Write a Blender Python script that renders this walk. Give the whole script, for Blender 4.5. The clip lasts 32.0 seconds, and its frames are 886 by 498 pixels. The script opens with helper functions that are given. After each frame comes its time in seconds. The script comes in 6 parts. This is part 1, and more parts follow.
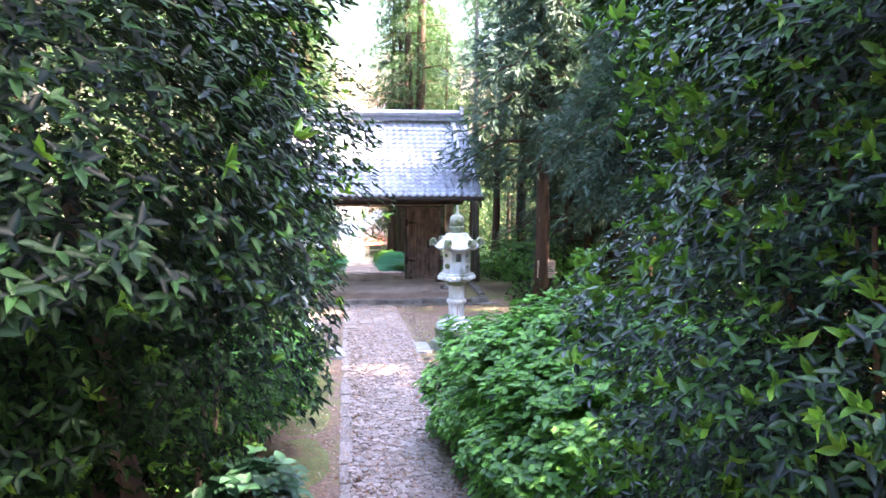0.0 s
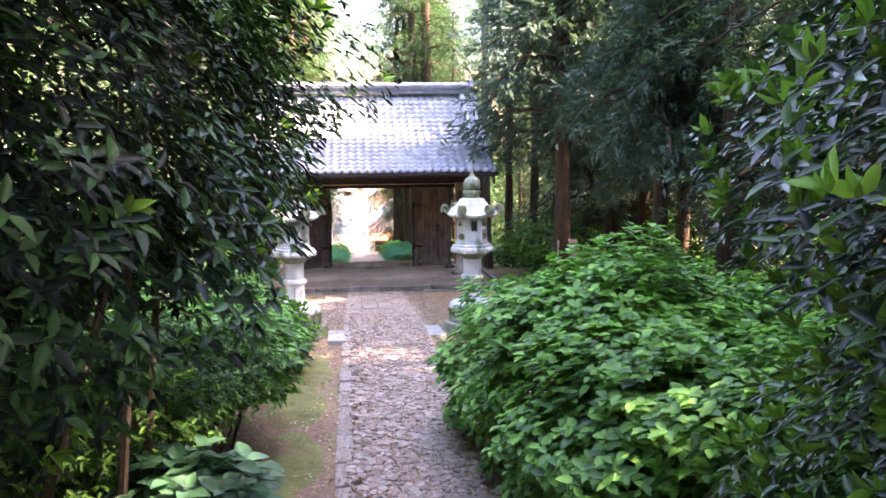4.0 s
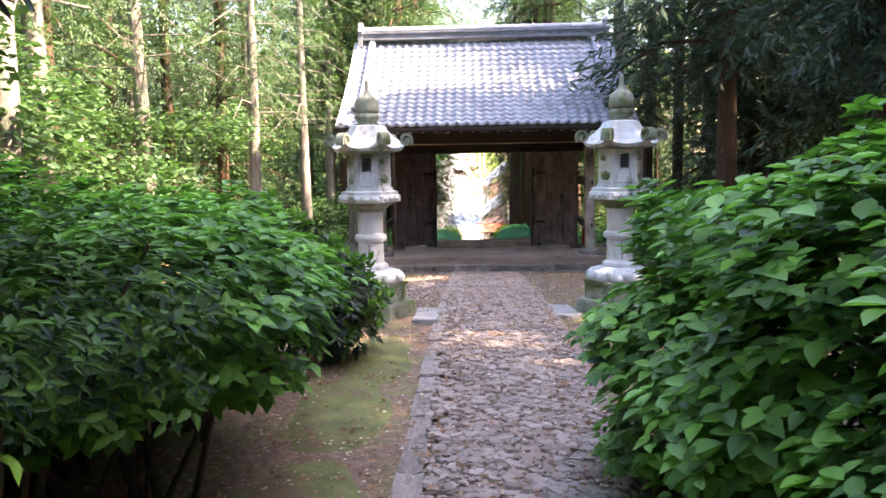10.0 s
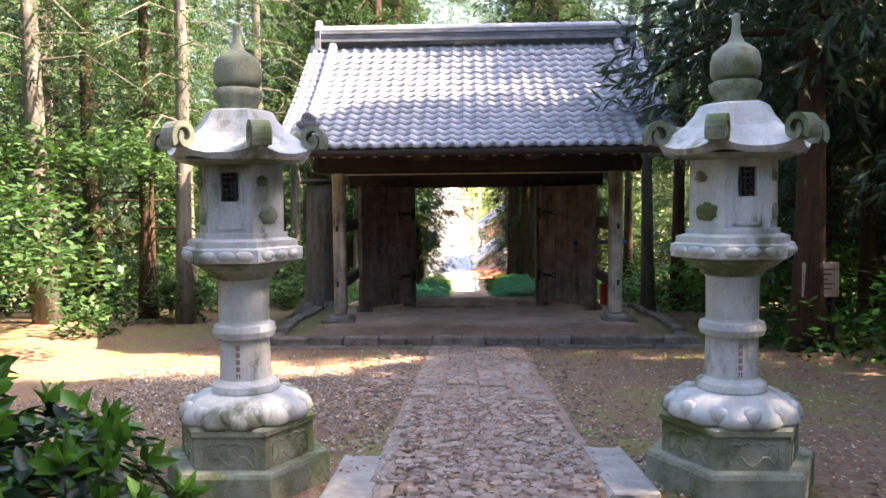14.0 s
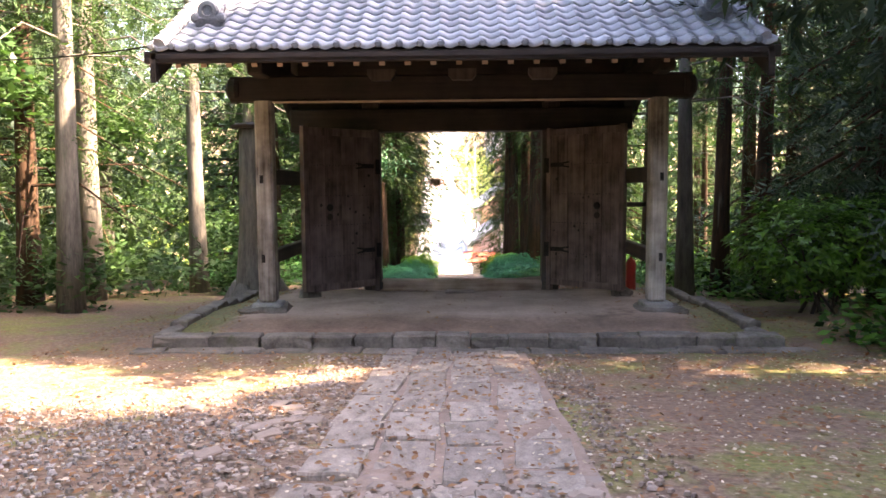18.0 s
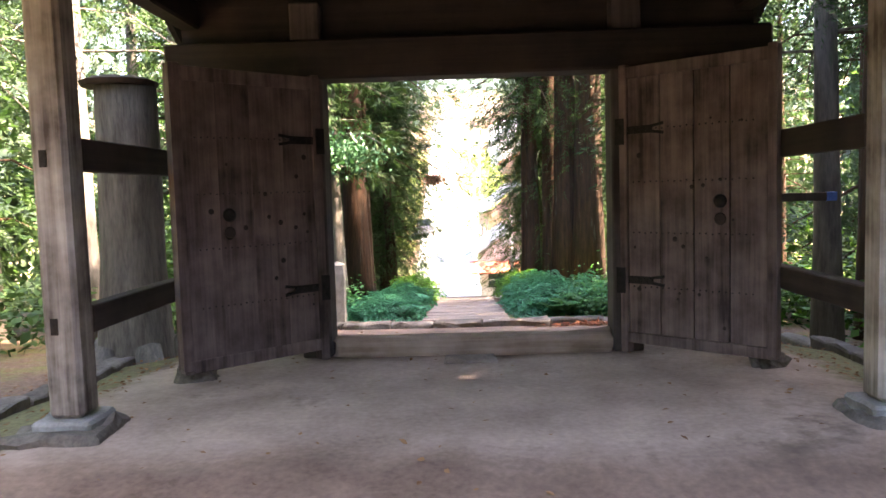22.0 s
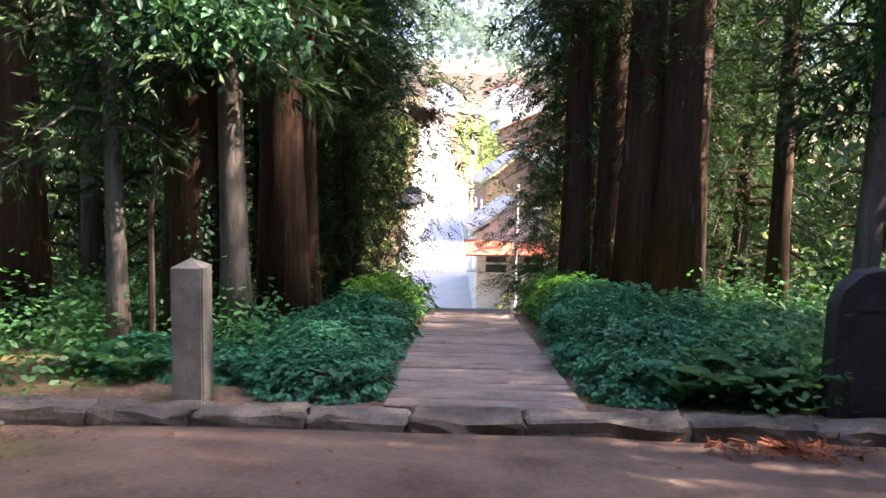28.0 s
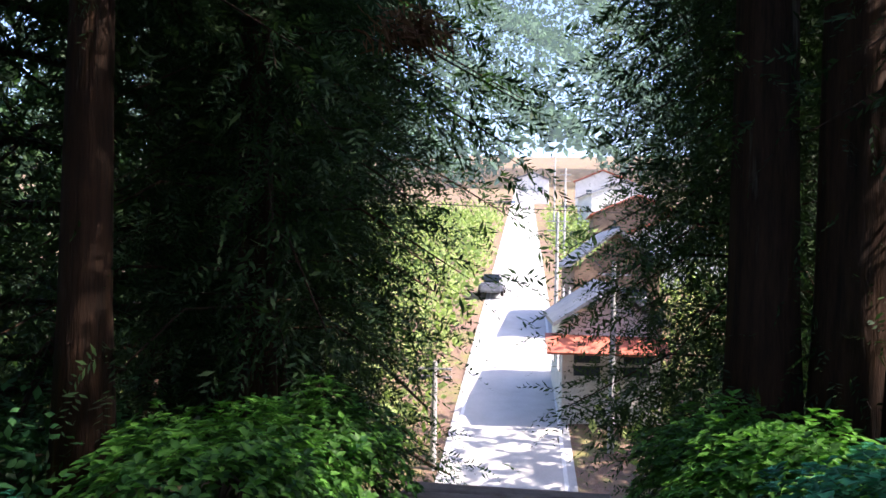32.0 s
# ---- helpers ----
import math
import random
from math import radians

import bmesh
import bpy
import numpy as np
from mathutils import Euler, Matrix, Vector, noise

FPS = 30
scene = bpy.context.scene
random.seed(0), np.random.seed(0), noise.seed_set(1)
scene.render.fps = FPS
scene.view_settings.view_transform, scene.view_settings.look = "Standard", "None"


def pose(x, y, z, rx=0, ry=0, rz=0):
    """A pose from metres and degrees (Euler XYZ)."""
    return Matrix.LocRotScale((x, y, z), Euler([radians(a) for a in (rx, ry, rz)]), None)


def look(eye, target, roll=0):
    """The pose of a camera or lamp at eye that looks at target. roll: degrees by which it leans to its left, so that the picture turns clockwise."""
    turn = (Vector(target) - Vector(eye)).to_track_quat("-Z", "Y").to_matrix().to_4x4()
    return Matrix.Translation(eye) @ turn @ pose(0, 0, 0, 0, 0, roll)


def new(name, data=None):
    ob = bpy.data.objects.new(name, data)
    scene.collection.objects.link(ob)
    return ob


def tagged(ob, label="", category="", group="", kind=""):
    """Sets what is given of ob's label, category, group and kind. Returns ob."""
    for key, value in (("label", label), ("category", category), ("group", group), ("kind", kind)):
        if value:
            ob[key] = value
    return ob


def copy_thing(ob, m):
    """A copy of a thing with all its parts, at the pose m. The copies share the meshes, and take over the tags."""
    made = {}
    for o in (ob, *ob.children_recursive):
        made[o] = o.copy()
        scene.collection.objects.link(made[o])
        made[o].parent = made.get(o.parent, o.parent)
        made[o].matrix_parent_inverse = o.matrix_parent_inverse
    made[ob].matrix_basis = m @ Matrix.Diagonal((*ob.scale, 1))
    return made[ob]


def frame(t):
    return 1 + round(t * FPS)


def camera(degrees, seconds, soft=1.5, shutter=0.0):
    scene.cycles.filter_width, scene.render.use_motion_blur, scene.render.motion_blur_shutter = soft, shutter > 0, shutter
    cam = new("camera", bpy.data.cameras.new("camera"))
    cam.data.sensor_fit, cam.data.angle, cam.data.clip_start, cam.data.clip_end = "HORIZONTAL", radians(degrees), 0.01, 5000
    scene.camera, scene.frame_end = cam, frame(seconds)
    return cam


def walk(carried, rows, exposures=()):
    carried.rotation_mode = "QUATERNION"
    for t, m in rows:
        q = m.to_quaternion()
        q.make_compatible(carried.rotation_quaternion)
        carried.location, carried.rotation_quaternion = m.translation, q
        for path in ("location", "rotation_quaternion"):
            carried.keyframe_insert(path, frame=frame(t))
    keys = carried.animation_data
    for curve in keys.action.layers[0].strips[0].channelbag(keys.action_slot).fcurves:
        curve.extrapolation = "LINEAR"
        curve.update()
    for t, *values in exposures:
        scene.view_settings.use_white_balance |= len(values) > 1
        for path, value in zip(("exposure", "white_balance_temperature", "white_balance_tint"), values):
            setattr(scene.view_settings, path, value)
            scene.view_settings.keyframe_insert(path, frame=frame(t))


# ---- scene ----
PATH = [
    (0, (-0.656, -22.862, 4.362), (-0.405, -20.894, 4.110), 0.4),
    (1, (-0.592, -22.457, 4.151), (-0.378, -20.482, 3.916), 0.8),
    (2, (-0.612, -22.051, 3.992), (-0.340, -20.076, 3.840), 0.8),
    (3, (-0.651, -21.557, 3.768), (-0.395, -19.582, 3.583), -0.4),
    (4, (-0.554, -21.147, 3.573), (-0.320, -19.176, 3.327), -0.6),
    (6.5, (-0.649, -19.688, 2.910), (-0.551, -17.700, 2.718), -0.9),
    (7, (-0.593, -19.475, 2.814), (-0.529, -17.489, 2.583), -1.2),
    (7.5, (-0.593, -19.398, 2.718), (-0.447, -17.415, 2.499), -1.5),
    (8, (-0.491, -19.171, 2.714), (-0.470, -17.179, 2.532), -0.8),
    (8.5, (-0.477, -18.878, 2.605), (-0.498, -16.890, 2.386), -1.5),
    (9, (-0.403, -18.601, 2.484), (-0.435, -16.607, 2.332), -1.0),
    (9.5, (-0.359, -18.165, 2.487), (-0.447, -16.173, 2.331), -0.5),
    (10, (-0.342, -17.663, 2.476), (-0.417, -15.678, 2.237), -1.0),
    (10.5, (-0.311, -17.131, 2.453), (-0.462, -15.148, 2.248), -0.7),
    (11, (-0.295, -16.670, 2.444), (-0.484, -14.694, 2.203), -1.2),
    (11.5, (-0.275, -16.167, 2.426), (-0.459, -14.187, 2.214), -1.1),
    (12, (-0.273, -15.633, 2.395), (-0.449, -13.649, 2.218), -0.5),
    (12.5, (-0.278, -15.119, 2.314), (-0.419, -13.137, 2.089), -0.9),
    (13, (-0.183, -14.542, 2.350), (-0.393, -12.569, 2.097), -1.3),
    (13.5, (-0.172, -13.952, 2.370), (-0.296, -11.965, 2.172), -1.4),
    (14, (-0.173, -13.327, 2.325), (-0.237, -11.332, 2.198), -0.6),
    (14.5, (-0.144, -12.737, 2.330), (-0.193, -10.747, 2.141), -2.3),
    (15, (-0.141, -12.244, 2.264), (-0.172, -10.250, 2.115), -0.4),
    (17.5, (-0.032, -10.069, 1.711), (-0.093, -8.075, 1.569), -0.9),
    (18, (0.038, -9.429, 1.749), (-0.017, -7.437, 1.585), -0.4),
    (18.5, (0.105, -8.744, 1.805), (0.020, -6.752, 1.641), -1.0),
    (19, (0.125, -8.084, 1.852), (0.044, -6.087, 1.813), -3.3),
    (19.5, (0.164, -7.525, 1.824), (0.177, -5.527, 1.907), -2.4),
    (20, (0.163, -6.868, 1.742), (0.184, -4.868, 1.751), -1.5),
    (20.5, (0.169, -6.302, 1.680), (0.167, -4.304, 1.588), -3.5),
    (21, (0.134, -5.539, 1.652), (0.072, -3.546, 1.488), -1.4),
    (21.5, (0.037, -5.021, 1.627), (0.022, -3.028, 1.467), -0.9),
    (22, (-0.010, -4.433, 1.596), (-0.078, -2.440, 1.446), -1.7),
    (22.5, (-0.043, -3.843, 1.586), (-0.128, -1.852, 1.413), -1.8),
    (23, (-0.058, -3.314, 1.542), (-0.081, -1.323, 1.349), -2.0),
    (23.5, (-0.090, -2.781, 1.491), (-0.110, -0.791, 1.288), -2.7),
    (24, (-0.054, -2.312, 1.468), (-0.103, -0.338, 1.146), -3.1),
    (24.5, (-0.100, -1.773, 1.427), (-0.195, 0.189, 1.052), -2.7),
    (25, (-0.159, -1.272, 1.491), (-0.319, 0.689, 1.134), -1.5),
    (25.5, (-0.237, -0.781, 1.502), (-0.349, 1.193, 1.204), 0.0),
    (26, (-0.261, -0.469, 1.538), (-0.360, 1.507, 1.248), 0.6),
    (26.5, (-0.326, -0.171, 1.548), (-0.373, 1.801, 1.220), 0.8),
    (27.2, (-0.318, 1.069, 1.411), (-0.359, 3.046, 1.131), 1.0),
    (27.9, (-0.310, 2.310, 1.243), (-0.346, 4.290, 1.012), 1.2),
    (28.5, (-0.303, 3.373, 1.070), (-0.334, 5.357, 0.880), 1.4),
    (29, (-0.235, 4.266, 0.782), (-0.278, 6.255, 0.645), 1.1),
    (29.5, (-0.164, 5.144, 0.725), (-0.235, 7.135, 0.589), 1.1),
    (30, (-0.105, 5.896, 0.682), (-0.214, 7.891, 0.579), 1.4),
    (30.5, (-0.050, 6.563, 0.638), (-0.190, 8.562, 0.591), 1.4),
    (31, (0.007, 7.218, 0.599), (-0.176, 9.217, 0.553), 1.7),
    (31.5, (0.056, 7.975, 0.537), (-0.158, 9.975, 0.509), 1.7),
    (32, (0.114, 8.899, 0.464), (-0.170, 10.896, 0.487), 1.3),
]
cam = camera(61.0, 32.0, soft=1.6)
walk(cam, [(t, look(eye, target, roll)) for t, eye, target, roll in PATH],
     exposures=[(0.0, 4.6, 6400, 27), (4.0, 4.25, 7000, 31), (9.0, 3.7, 7100, 26), (13.0, 3.3, 7100, 22), (15.0, 3.0, 7000, 24),
                (18.0, 3.65, 7600, 26), (22.0, 4.25, 7300, 26), (24.0, 4.5, 6500, 25), (25.0, 4.4, 6300, 20), (26.0, 3.9, 6600, 18), (28.5, 2.7, 6500, 28), (30.0, 2.6, 6200, 28),
                (31.0, 2.55, 5800, 26), (32.0, 1.7, 5800, 24)])

# ---------------------------------------------------------------- light
world = bpy.data.worlds.new("sky")
scene.world = world
world.use_nodes = True
wn = world.node_tree
for n in list(wn.nodes):
    wn.nodes.remove(n)
sky = wn.nodes.new("ShaderNodeTexSky")
sky.sky_type = "NISHITA"
sky.sun_disc = False
SUN_EL, SUN_AZ = radians(46), radians(98)   # azimuth from +y towards +x
sky.sun_elevation = SUN_EL
sky.sun_rotation = SUN_AZ
sky.air_density, sky.dust_density, sky.ozone_density = 1.0, 2.5, 1.0
bg = wn.nodes.new("ShaderNodeBackground")
bg.inputs["Strength"].default_value = 0.15
wo = wn.nodes.new("ShaderNodeOutputWorld")
wn.links.new(sky.outputs["Color"], bg.inputs["Color"])
wn.links.new(bg.outputs["Background"], wo.inputs["Surface"])

sun_data = bpy.data.lights.new("sun", "SUN")
sun_data.energy, sun_data.angle, sun_data.color = 5.0, radians(0.6), (1.0, 0.86, 0.66)
sun = new("sun", sun_data)
sun_dir = Vector((math.sin(SUN_AZ) * math.cos(SUN_EL), math.cos(SUN_AZ) * math.cos(SUN_EL), math.sin(SUN_EL)))
sun.matrix_world = look(tuple(sun_dir * 60), (0, 0, 0))

# ---------------------------------------------------------------- materials


def ramp(nt, fac, stops):
    r = nt.nodes.new("ShaderNodeValToRGB")
    while len(r.color_ramp.elements) < len(stops):
        r.color_ramp.elements.new(0.5)
    for e, (p, c) in zip(r.color_ramp.elements, stops):
        e.position, e.color = p, (*c, 1)
    nt.links.new(fac, r.inputs["Fac"])
    return r.outputs["Color"]


def noise_tex(nt, vec, scale, detail=5, rough=0.6):
    n = nt.nodes.new("ShaderNodeTexNoise")
    n.inputs["Scale"].default_value, n.inputs["Detail"].default_value = scale, detail
    n.inputs["Roughness"].default_value = rough
    if vec is not None:
        nt.links.new(vec, n.inputs["Vector"])
    return n.outputs["Fac"]


def mixc(nt, fac, a, b, mode="MIX"):
    m = nt.nodes.new("ShaderNodeMix")
    m.data_type, m.blend_type = "RGBA", mode
    for sock, v in ((m.inputs[0], fac), (m.inputs[6], a), (m.inputs[7], b)):
        if isinstance(v, (int, float)):
            sock.default_value = v
        elif isinstance(v, tuple):
            sock.default_value = (*v, 1)
        else:
            nt.links.new(v, sock)
    return m.outputs[2]


def math_node(nt, op, a, b):
    m = nt.nodes.new("ShaderNodeMath")
    m.operation = op
    for sock, v in ((m.inputs[0], a), (m.inputs[1], b)):
        if isinstance(v, (int, float)):
            sock.default_value = v
        else:
            nt.links.new(v, sock)
    return m.outputs[0]


def base_mat(name, rough=0.8, metal=0.0):
    m = bpy.data.materials.new(name)
    m.use_nodes = True
    nt = m.node_tree
    b = nt.nodes["Principled BSDF"]
    b.inputs["Roughness"].default_value, b.inputs["Metallic"].default_value = rough, metal
    tc = nt.nodes.new("ShaderNodeTexCoord")
    return m, nt, b, tc


def bump(nt, b, height, strength, dist=0.02):
    n = nt.nodes.new("ShaderNodeBump")
    n.inputs["Strength"].default_value, n.inputs["Distance"].default_value = strength, dist
    nt.links.new(height, n.inputs["Height"])
    nt.links.new(n.outputs["Normal"], b.inputs["Normal"])


def scaled(nt, vec, sx, sy, sz):
    mp = nt.nodes.new("ShaderNodeMapping")
    mp.inputs["Scale"].default_value = (sx, sy, sz)
    nt.links.new(vec, mp.inputs["Vector"])
    return mp.outputs["Vector"]


def mat_two(name, dark, light, scale, rough=0.85, fine=8.0, bumps=0.4, stretch=(1, 1, 1), spot=None, vary=0.0, metal=0.0):
    """Mottled surface: coarse patches and fine grain, with spots of a third colour and a shift from piece to piece."""
    m, nt, b, tc = base_mat(name, rough, metal)
    g = nt.nodes.new("ShaderNodeNewGeometry")
    v = scaled(nt, g.outputs["Position"] if vary == 0 else tc.outputs["Object"], *stretch)
    if vary:
        info = nt.nodes.new("ShaderNodeObjectInfo")
        add = nt.nodes.new("ShaderNodeVectorMath")
        add.operation = "ADD"
        comb = nt.nodes.new("ShaderNodeCombineXYZ")
        nt.links.new(math_node(nt, "MULTIPLY", info.outputs["Random"], 37.0), comb.inputs[0])
        nt.links.new(math_node(nt, "MULTIPLY", info.outputs["Random"], 91.0), comb.inputs[2])
        nt.links.new(v, add.inputs[0])
        nt.links.new(comb.outputs[0], add.inputs[1])
        v = add.outputs[0]
    n1 = noise_tex(nt, v, scale, 6)
    n2 = noise_tex(nt, v, scale * fine, 4)
    f = math_node(nt, "ADD", math_node(nt, "MULTIPLY", n1, 0.65), math_node(nt, "MULTIPLY", n2, 0.35))
    c = ramp(nt, f, [(0.32, dark), (0.66, light)])
    if spot:
        n3 = noise_tex(nt, v, scale * 0.45, 6, 0.7)
        c = mixc(nt, ramp(nt, n3, [(spot[1], (0, 0, 0)), (spot[1] + 0.1, (1, 1, 1))]), c, spot[0])
    if vary:
        c = mixc(nt, math_node(nt, "MULTIPLY", info.outputs["Random"], vary), c, tuple(0.35 * x for x in dark))
    nt.links.new(c, b.inputs["Base Color"])
    bump(nt, b, f, bumps)
    return m


def mat_wood(name, dark, light, rough=0.85, axis=2, grain=18, vary=0.25):
    m, nt, b, tc = base_mat(name, rough)
    info = nt.nodes.new("ShaderNodeObjectInfo")
    sc = [grain, grain, grain]
    sc[axis] = grain * 0.04
    add = nt.nodes.new("ShaderNodeVectorMath")
    add.operation = "ADD"
    comb = nt.nodes.new("ShaderNodeCombineXYZ")
    nt.links.new(math_node(nt, "MULTIPLY", info.outputs["Random"], 23.0), comb.inputs[0])
    nt.links.new(tc.outputs["Object"], add.inputs[0])
    nt.links.new(comb.outputs[0], add.inputs[1])
    n1 = noise_tex(nt, scaled(nt, add.outputs[0], *sc), 1.0, 6, 0.65)
    n2 = noise_tex(nt, add.outputs[0], 2.2, 5, 0.6)
    f = math_node(nt, "ADD", math_node(nt, "MULTIPLY", n1, 0.42), math_node(nt, "MULTIPLY", n2, 0.58))
    c = ramp(nt, f, [(0.38, dark), (0.5, tuple((p + q) / 2 for p, q in zip(dark, light))), (0.62, light)])
    c = mixc(nt, math_node(nt, "MULTIPLY", info.outputs["Random"], vary), c, tuple(0.5 * x for x in dark))
    nt.links.new(c, b.inputs["Base Color"])
    bump(nt, b, n1, 0.5, 0.01)
    return m


def mat_leaf(name, dark, light, rough=0.35, trans=0.35, spec=0.5, scale=0.9, low=0.15):
    """Leaves: tone varies from leaf to leaf and in larger drifts; light passes through the blade."""
    m, nt, b, tc = base_mat(name, rough)
    g = nt.nodes.new("ShaderNodeNewGeometry")
    n1 = noise_tex(nt, g.outputs["Position"], scale, 3)
    f = math_node(nt, "ADD", math_node(nt, "MULTIPLY", g.outputs["Random Per Island"], 0.6), math_node(nt, "MULTIPLY", n1, 0.55))
    c = ramp(nt, f, [(low, dark), (0.95, light)])
    nt.links.new(c, b.inputs["Base Color"])
    b.inputs["Specular IOR Level"].default_value = spec
    t = nt.nodes.new("ShaderNodeBsdfTranslucent")
    nt.links.new(mixc(nt, 1.0, c, (1.1, 1.28, 0.7), "MULTIPLY"), t.inputs["Color"])
    mx = nt.nodes.new("ShaderNodeMixShader")
    mx.inputs["Fac"].default_value = trans
    out = nt.nodes["Material Output"]
    nt.links.new(b.outputs["BSDF"], mx.inputs[1])
    nt.links.new(t.outputs["BSDF"], mx.inputs[2])
    nt.links.new(mx.outputs["Shader"], out.inputs["Surface"])
    return m


def mat_ground():
    m, nt, b, tc = base_mat("ground_earth", 0.95)
    g = nt.nodes.new("ShaderNodeNewGeometry")
    p = g.outputs["Position"]
    fine = noise_tex(nt, p, 22, 6, 0.7)
    mid = noise_tex(nt, p, 2.3, 6, 0.65)
    big = noise_tex(nt, p, 0.42, 5, 0.6)
    earth = ramp(nt, fine, [(0.3, (0.085, 0.050, 0.032)), (0.55, (0.20, 0.132, 0.092)), (0.75, (0.35, 0.262, 0.198))])
    moss = ramp(nt, fine, [(0.3, (0.08, 0.085, 0.024)), (0.7, (0.25, 0.24, 0.08))])
    f = math_node(nt, "ADD", math_node(nt, "MULTIPLY", mid, 0.5), math_node(nt, "MULTIPLY", big, 0.5))
    c = mixc(nt, ramp(nt, f, [(0.48, (0, 0, 0)), (0.58, (1, 1, 1))]), earth, moss)
    litter = noise_tex(nt, p, 13, 3, 0.8)
    c = mixc(nt, ramp(nt, litter, [(0.58, (0, 0, 0)), (0.63, (0.85, 0.85, 0.85))]), c, (0.20, 0.09, 0.045))
    pale = noise_tex(nt, p, 31, 2, 0.7)
    c = mixc(nt, ramp(nt, pale, [(0.66, (0, 0, 0)), (0.70, (0.8, 0.8, 0.8))]), c, (0.36, 0.27, 0.2))
    nt.links.new(c, b.inputs["Base Color"])
    bump(nt, b, fine, 0.6, 0.03)
    return m


M_GROUND = mat_ground()


def mat_platform():
    """Dusty trodden earth between the posts, dark red-brown along the kerb; the dark rear paints in weaker light."""
    m, nt, b, tc = base_mat("packed_earth", 0.95)
    g = nt.nodes.new("ShaderNodeNewGeometry")
    p = g.outputs["Position"]
    n1, n2 = noise_tex(nt, p, 1.7, 6), noise_tex(nt, p, 24, 4)
    f = math_node(nt, "ADD", math_node(nt, "MULTIPLY", n1, 0.65), math_node(nt, "MULTIPLY", n2, 0.35))
    dry = ramp(nt, f, [(0.32, (0.25, 0.18, 0.14)), (0.66, (0.52, 0.395, 0.315))])
    dark_earth = ramp(nt, f, [(0.32, (0.10, 0.062, 0.044)), (0.66, (0.28, 0.19, 0.142))])
    sep = nt.nodes.new("ShaderNodeSeparateXYZ")
    nt.links.new(p, sep.inputs[0])
    wob = math_node(nt, "ADD", sep.outputs["Y"], math_node(nt, "MULTIPLY", noise_tex(nt, p, 1.3, 5), 0.9))
    # last two stops darken the colour behind the threshold for its weaker light
    band = ramp(nt, math_node(nt, "MULTIPLY", math_node(nt, "ADD", wob, 1.5), 0.2), [(0.25, (1, 1, 1)), (0.34, (0, 0, 0)), (0.80, (0, 0, 0)), (0.88, (1, 1, 1))])
    c = mixc(nt, band, dry, dark_earth)
    ax = nt.nodes.new("ShaderNodeMath")
    ax.operation = "ABSOLUTE"
    nt.links.new(sep.outputs["X"], ax.inputs[0])
    rim = math_node(nt, "ADD", ax.outputs[0], math_node(nt, "MULTIPLY", noise_tex(nt, p, 2.1, 6, 0.7), 1.1))
    moss = ramp(nt, n2, [(0.3, (0.07, 0.075, 0.022)), (0.7, (0.21, 0.21, 0.07))])
    c = mixc(nt, ramp(nt, math_node(nt, "MULTIPLY", rim, 0.25), [(0.79, (0, 0, 0)), (0.86, (0.85, 0.85, 0.85))]), c, moss)
    spots = noise_tex(nt, p, 0.8, 6, 0.7)
    c = mixc(nt, ramp(nt, spots, [(0.60, (0, 0, 0)), (0.70, (0.8, 0.8, 0.8))]), c, (0.12, 0.08, 0.06))
    nt.links.new(c, b.inputs["Base Color"])
    bump(nt, b, f, 0.4)
    return m


M_PLATFORM = mat_platform()
M_RUST = mat_two("faded_red_paint", (0.20, 0.10, 0.09), (0.42, 0.26, 0.24), 20, 0.9, 6, 0.3)
M_PILLAR = mat_two("lichened_granite", (0.09, 0.088, 0.078), (0.29, 0.28, 0.25), 5, 0.9, 14, 0.6, spot=((0.13, 0.14, 0.09), 0.57))
M_PAVE = mat_two("paving_stone_grey", (0.13, 0.105, 0.086), (0.42, 0.355, 0.305), 3.5, 0.85, 9, 0.7, spot=((0.16, 0.12, 0.075), 0.60), vary=0.35)
M_TREAD = mat_two("worn_tread_stone", (0.19, 0.145, 0.12), (0.42, 0.335, 0.285), 3.0, 0.9, 9, 0.7, spot=((0.16, 0.11, 0.075), 0.60), vary=0.3)
M_KERB = mat_two("kerb_stone", (0.065, 0.055, 0.045), (0.27, 0.235, 0.20), 4, 0.9, 9, 0.8, spot=((0.09, 0.11, 0.05), 0.58), vary=0.35)
M_STONE = mat_two("pale_granite", (0.33, 0.34, 0.33), (0.70, 0.72, 0.71), 3.6, 0.75, 30, 0.35, stretch=(1.3, 1.3, 0.6), spot=((0.17, 0.19, 0.13), 0.54))
M_MOSSY = mat_two("mossy_granite", (0.10, 0.115, 0.07), (0.36, 0.38, 0.30), 5, 0.85, 18, 0.5, spot=((0.10, 0.13, 0.05), 0.50))
M_DARKSTONE = mat_two("dark_slate", (0.018, 0.018, 0.02), (0.06, 0.06, 0.065), 6, 0.6, 8, 0.5, spot=((0.08, 0.085, 0.08), 0.63))
M_GREYSTONE = mat_two("grey_stone", (0.15, 0.145, 0.135), (0.37, 0.36, 0.34), 4, 0.85, 12, 0.5, spot=((0.13, 0.13, 0.095), 0.60))
M_POST = mat_wood("weathered_post", (0.085, 0.064, 0.050), (0.52, 0.475, 0.41), 0.9)
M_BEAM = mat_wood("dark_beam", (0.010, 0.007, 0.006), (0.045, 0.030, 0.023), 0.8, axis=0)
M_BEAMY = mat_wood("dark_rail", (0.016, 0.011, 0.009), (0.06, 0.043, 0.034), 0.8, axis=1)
M_DOOR = mat_wood("door_board", (0.040, 0.025, 0.021), (0.25, 0.185, 0.165), 0.85)
M_DOORPOST = mat_wood("door_post", (0.035, 0.026, 0.023), (0.125, 0.10, 0.09), 0.85)
M_SILL = mat_wood("sill_wood", (0.28, 0.195, 0.14), (0.60, 0.46, 0.37), 0.85, axis=0)
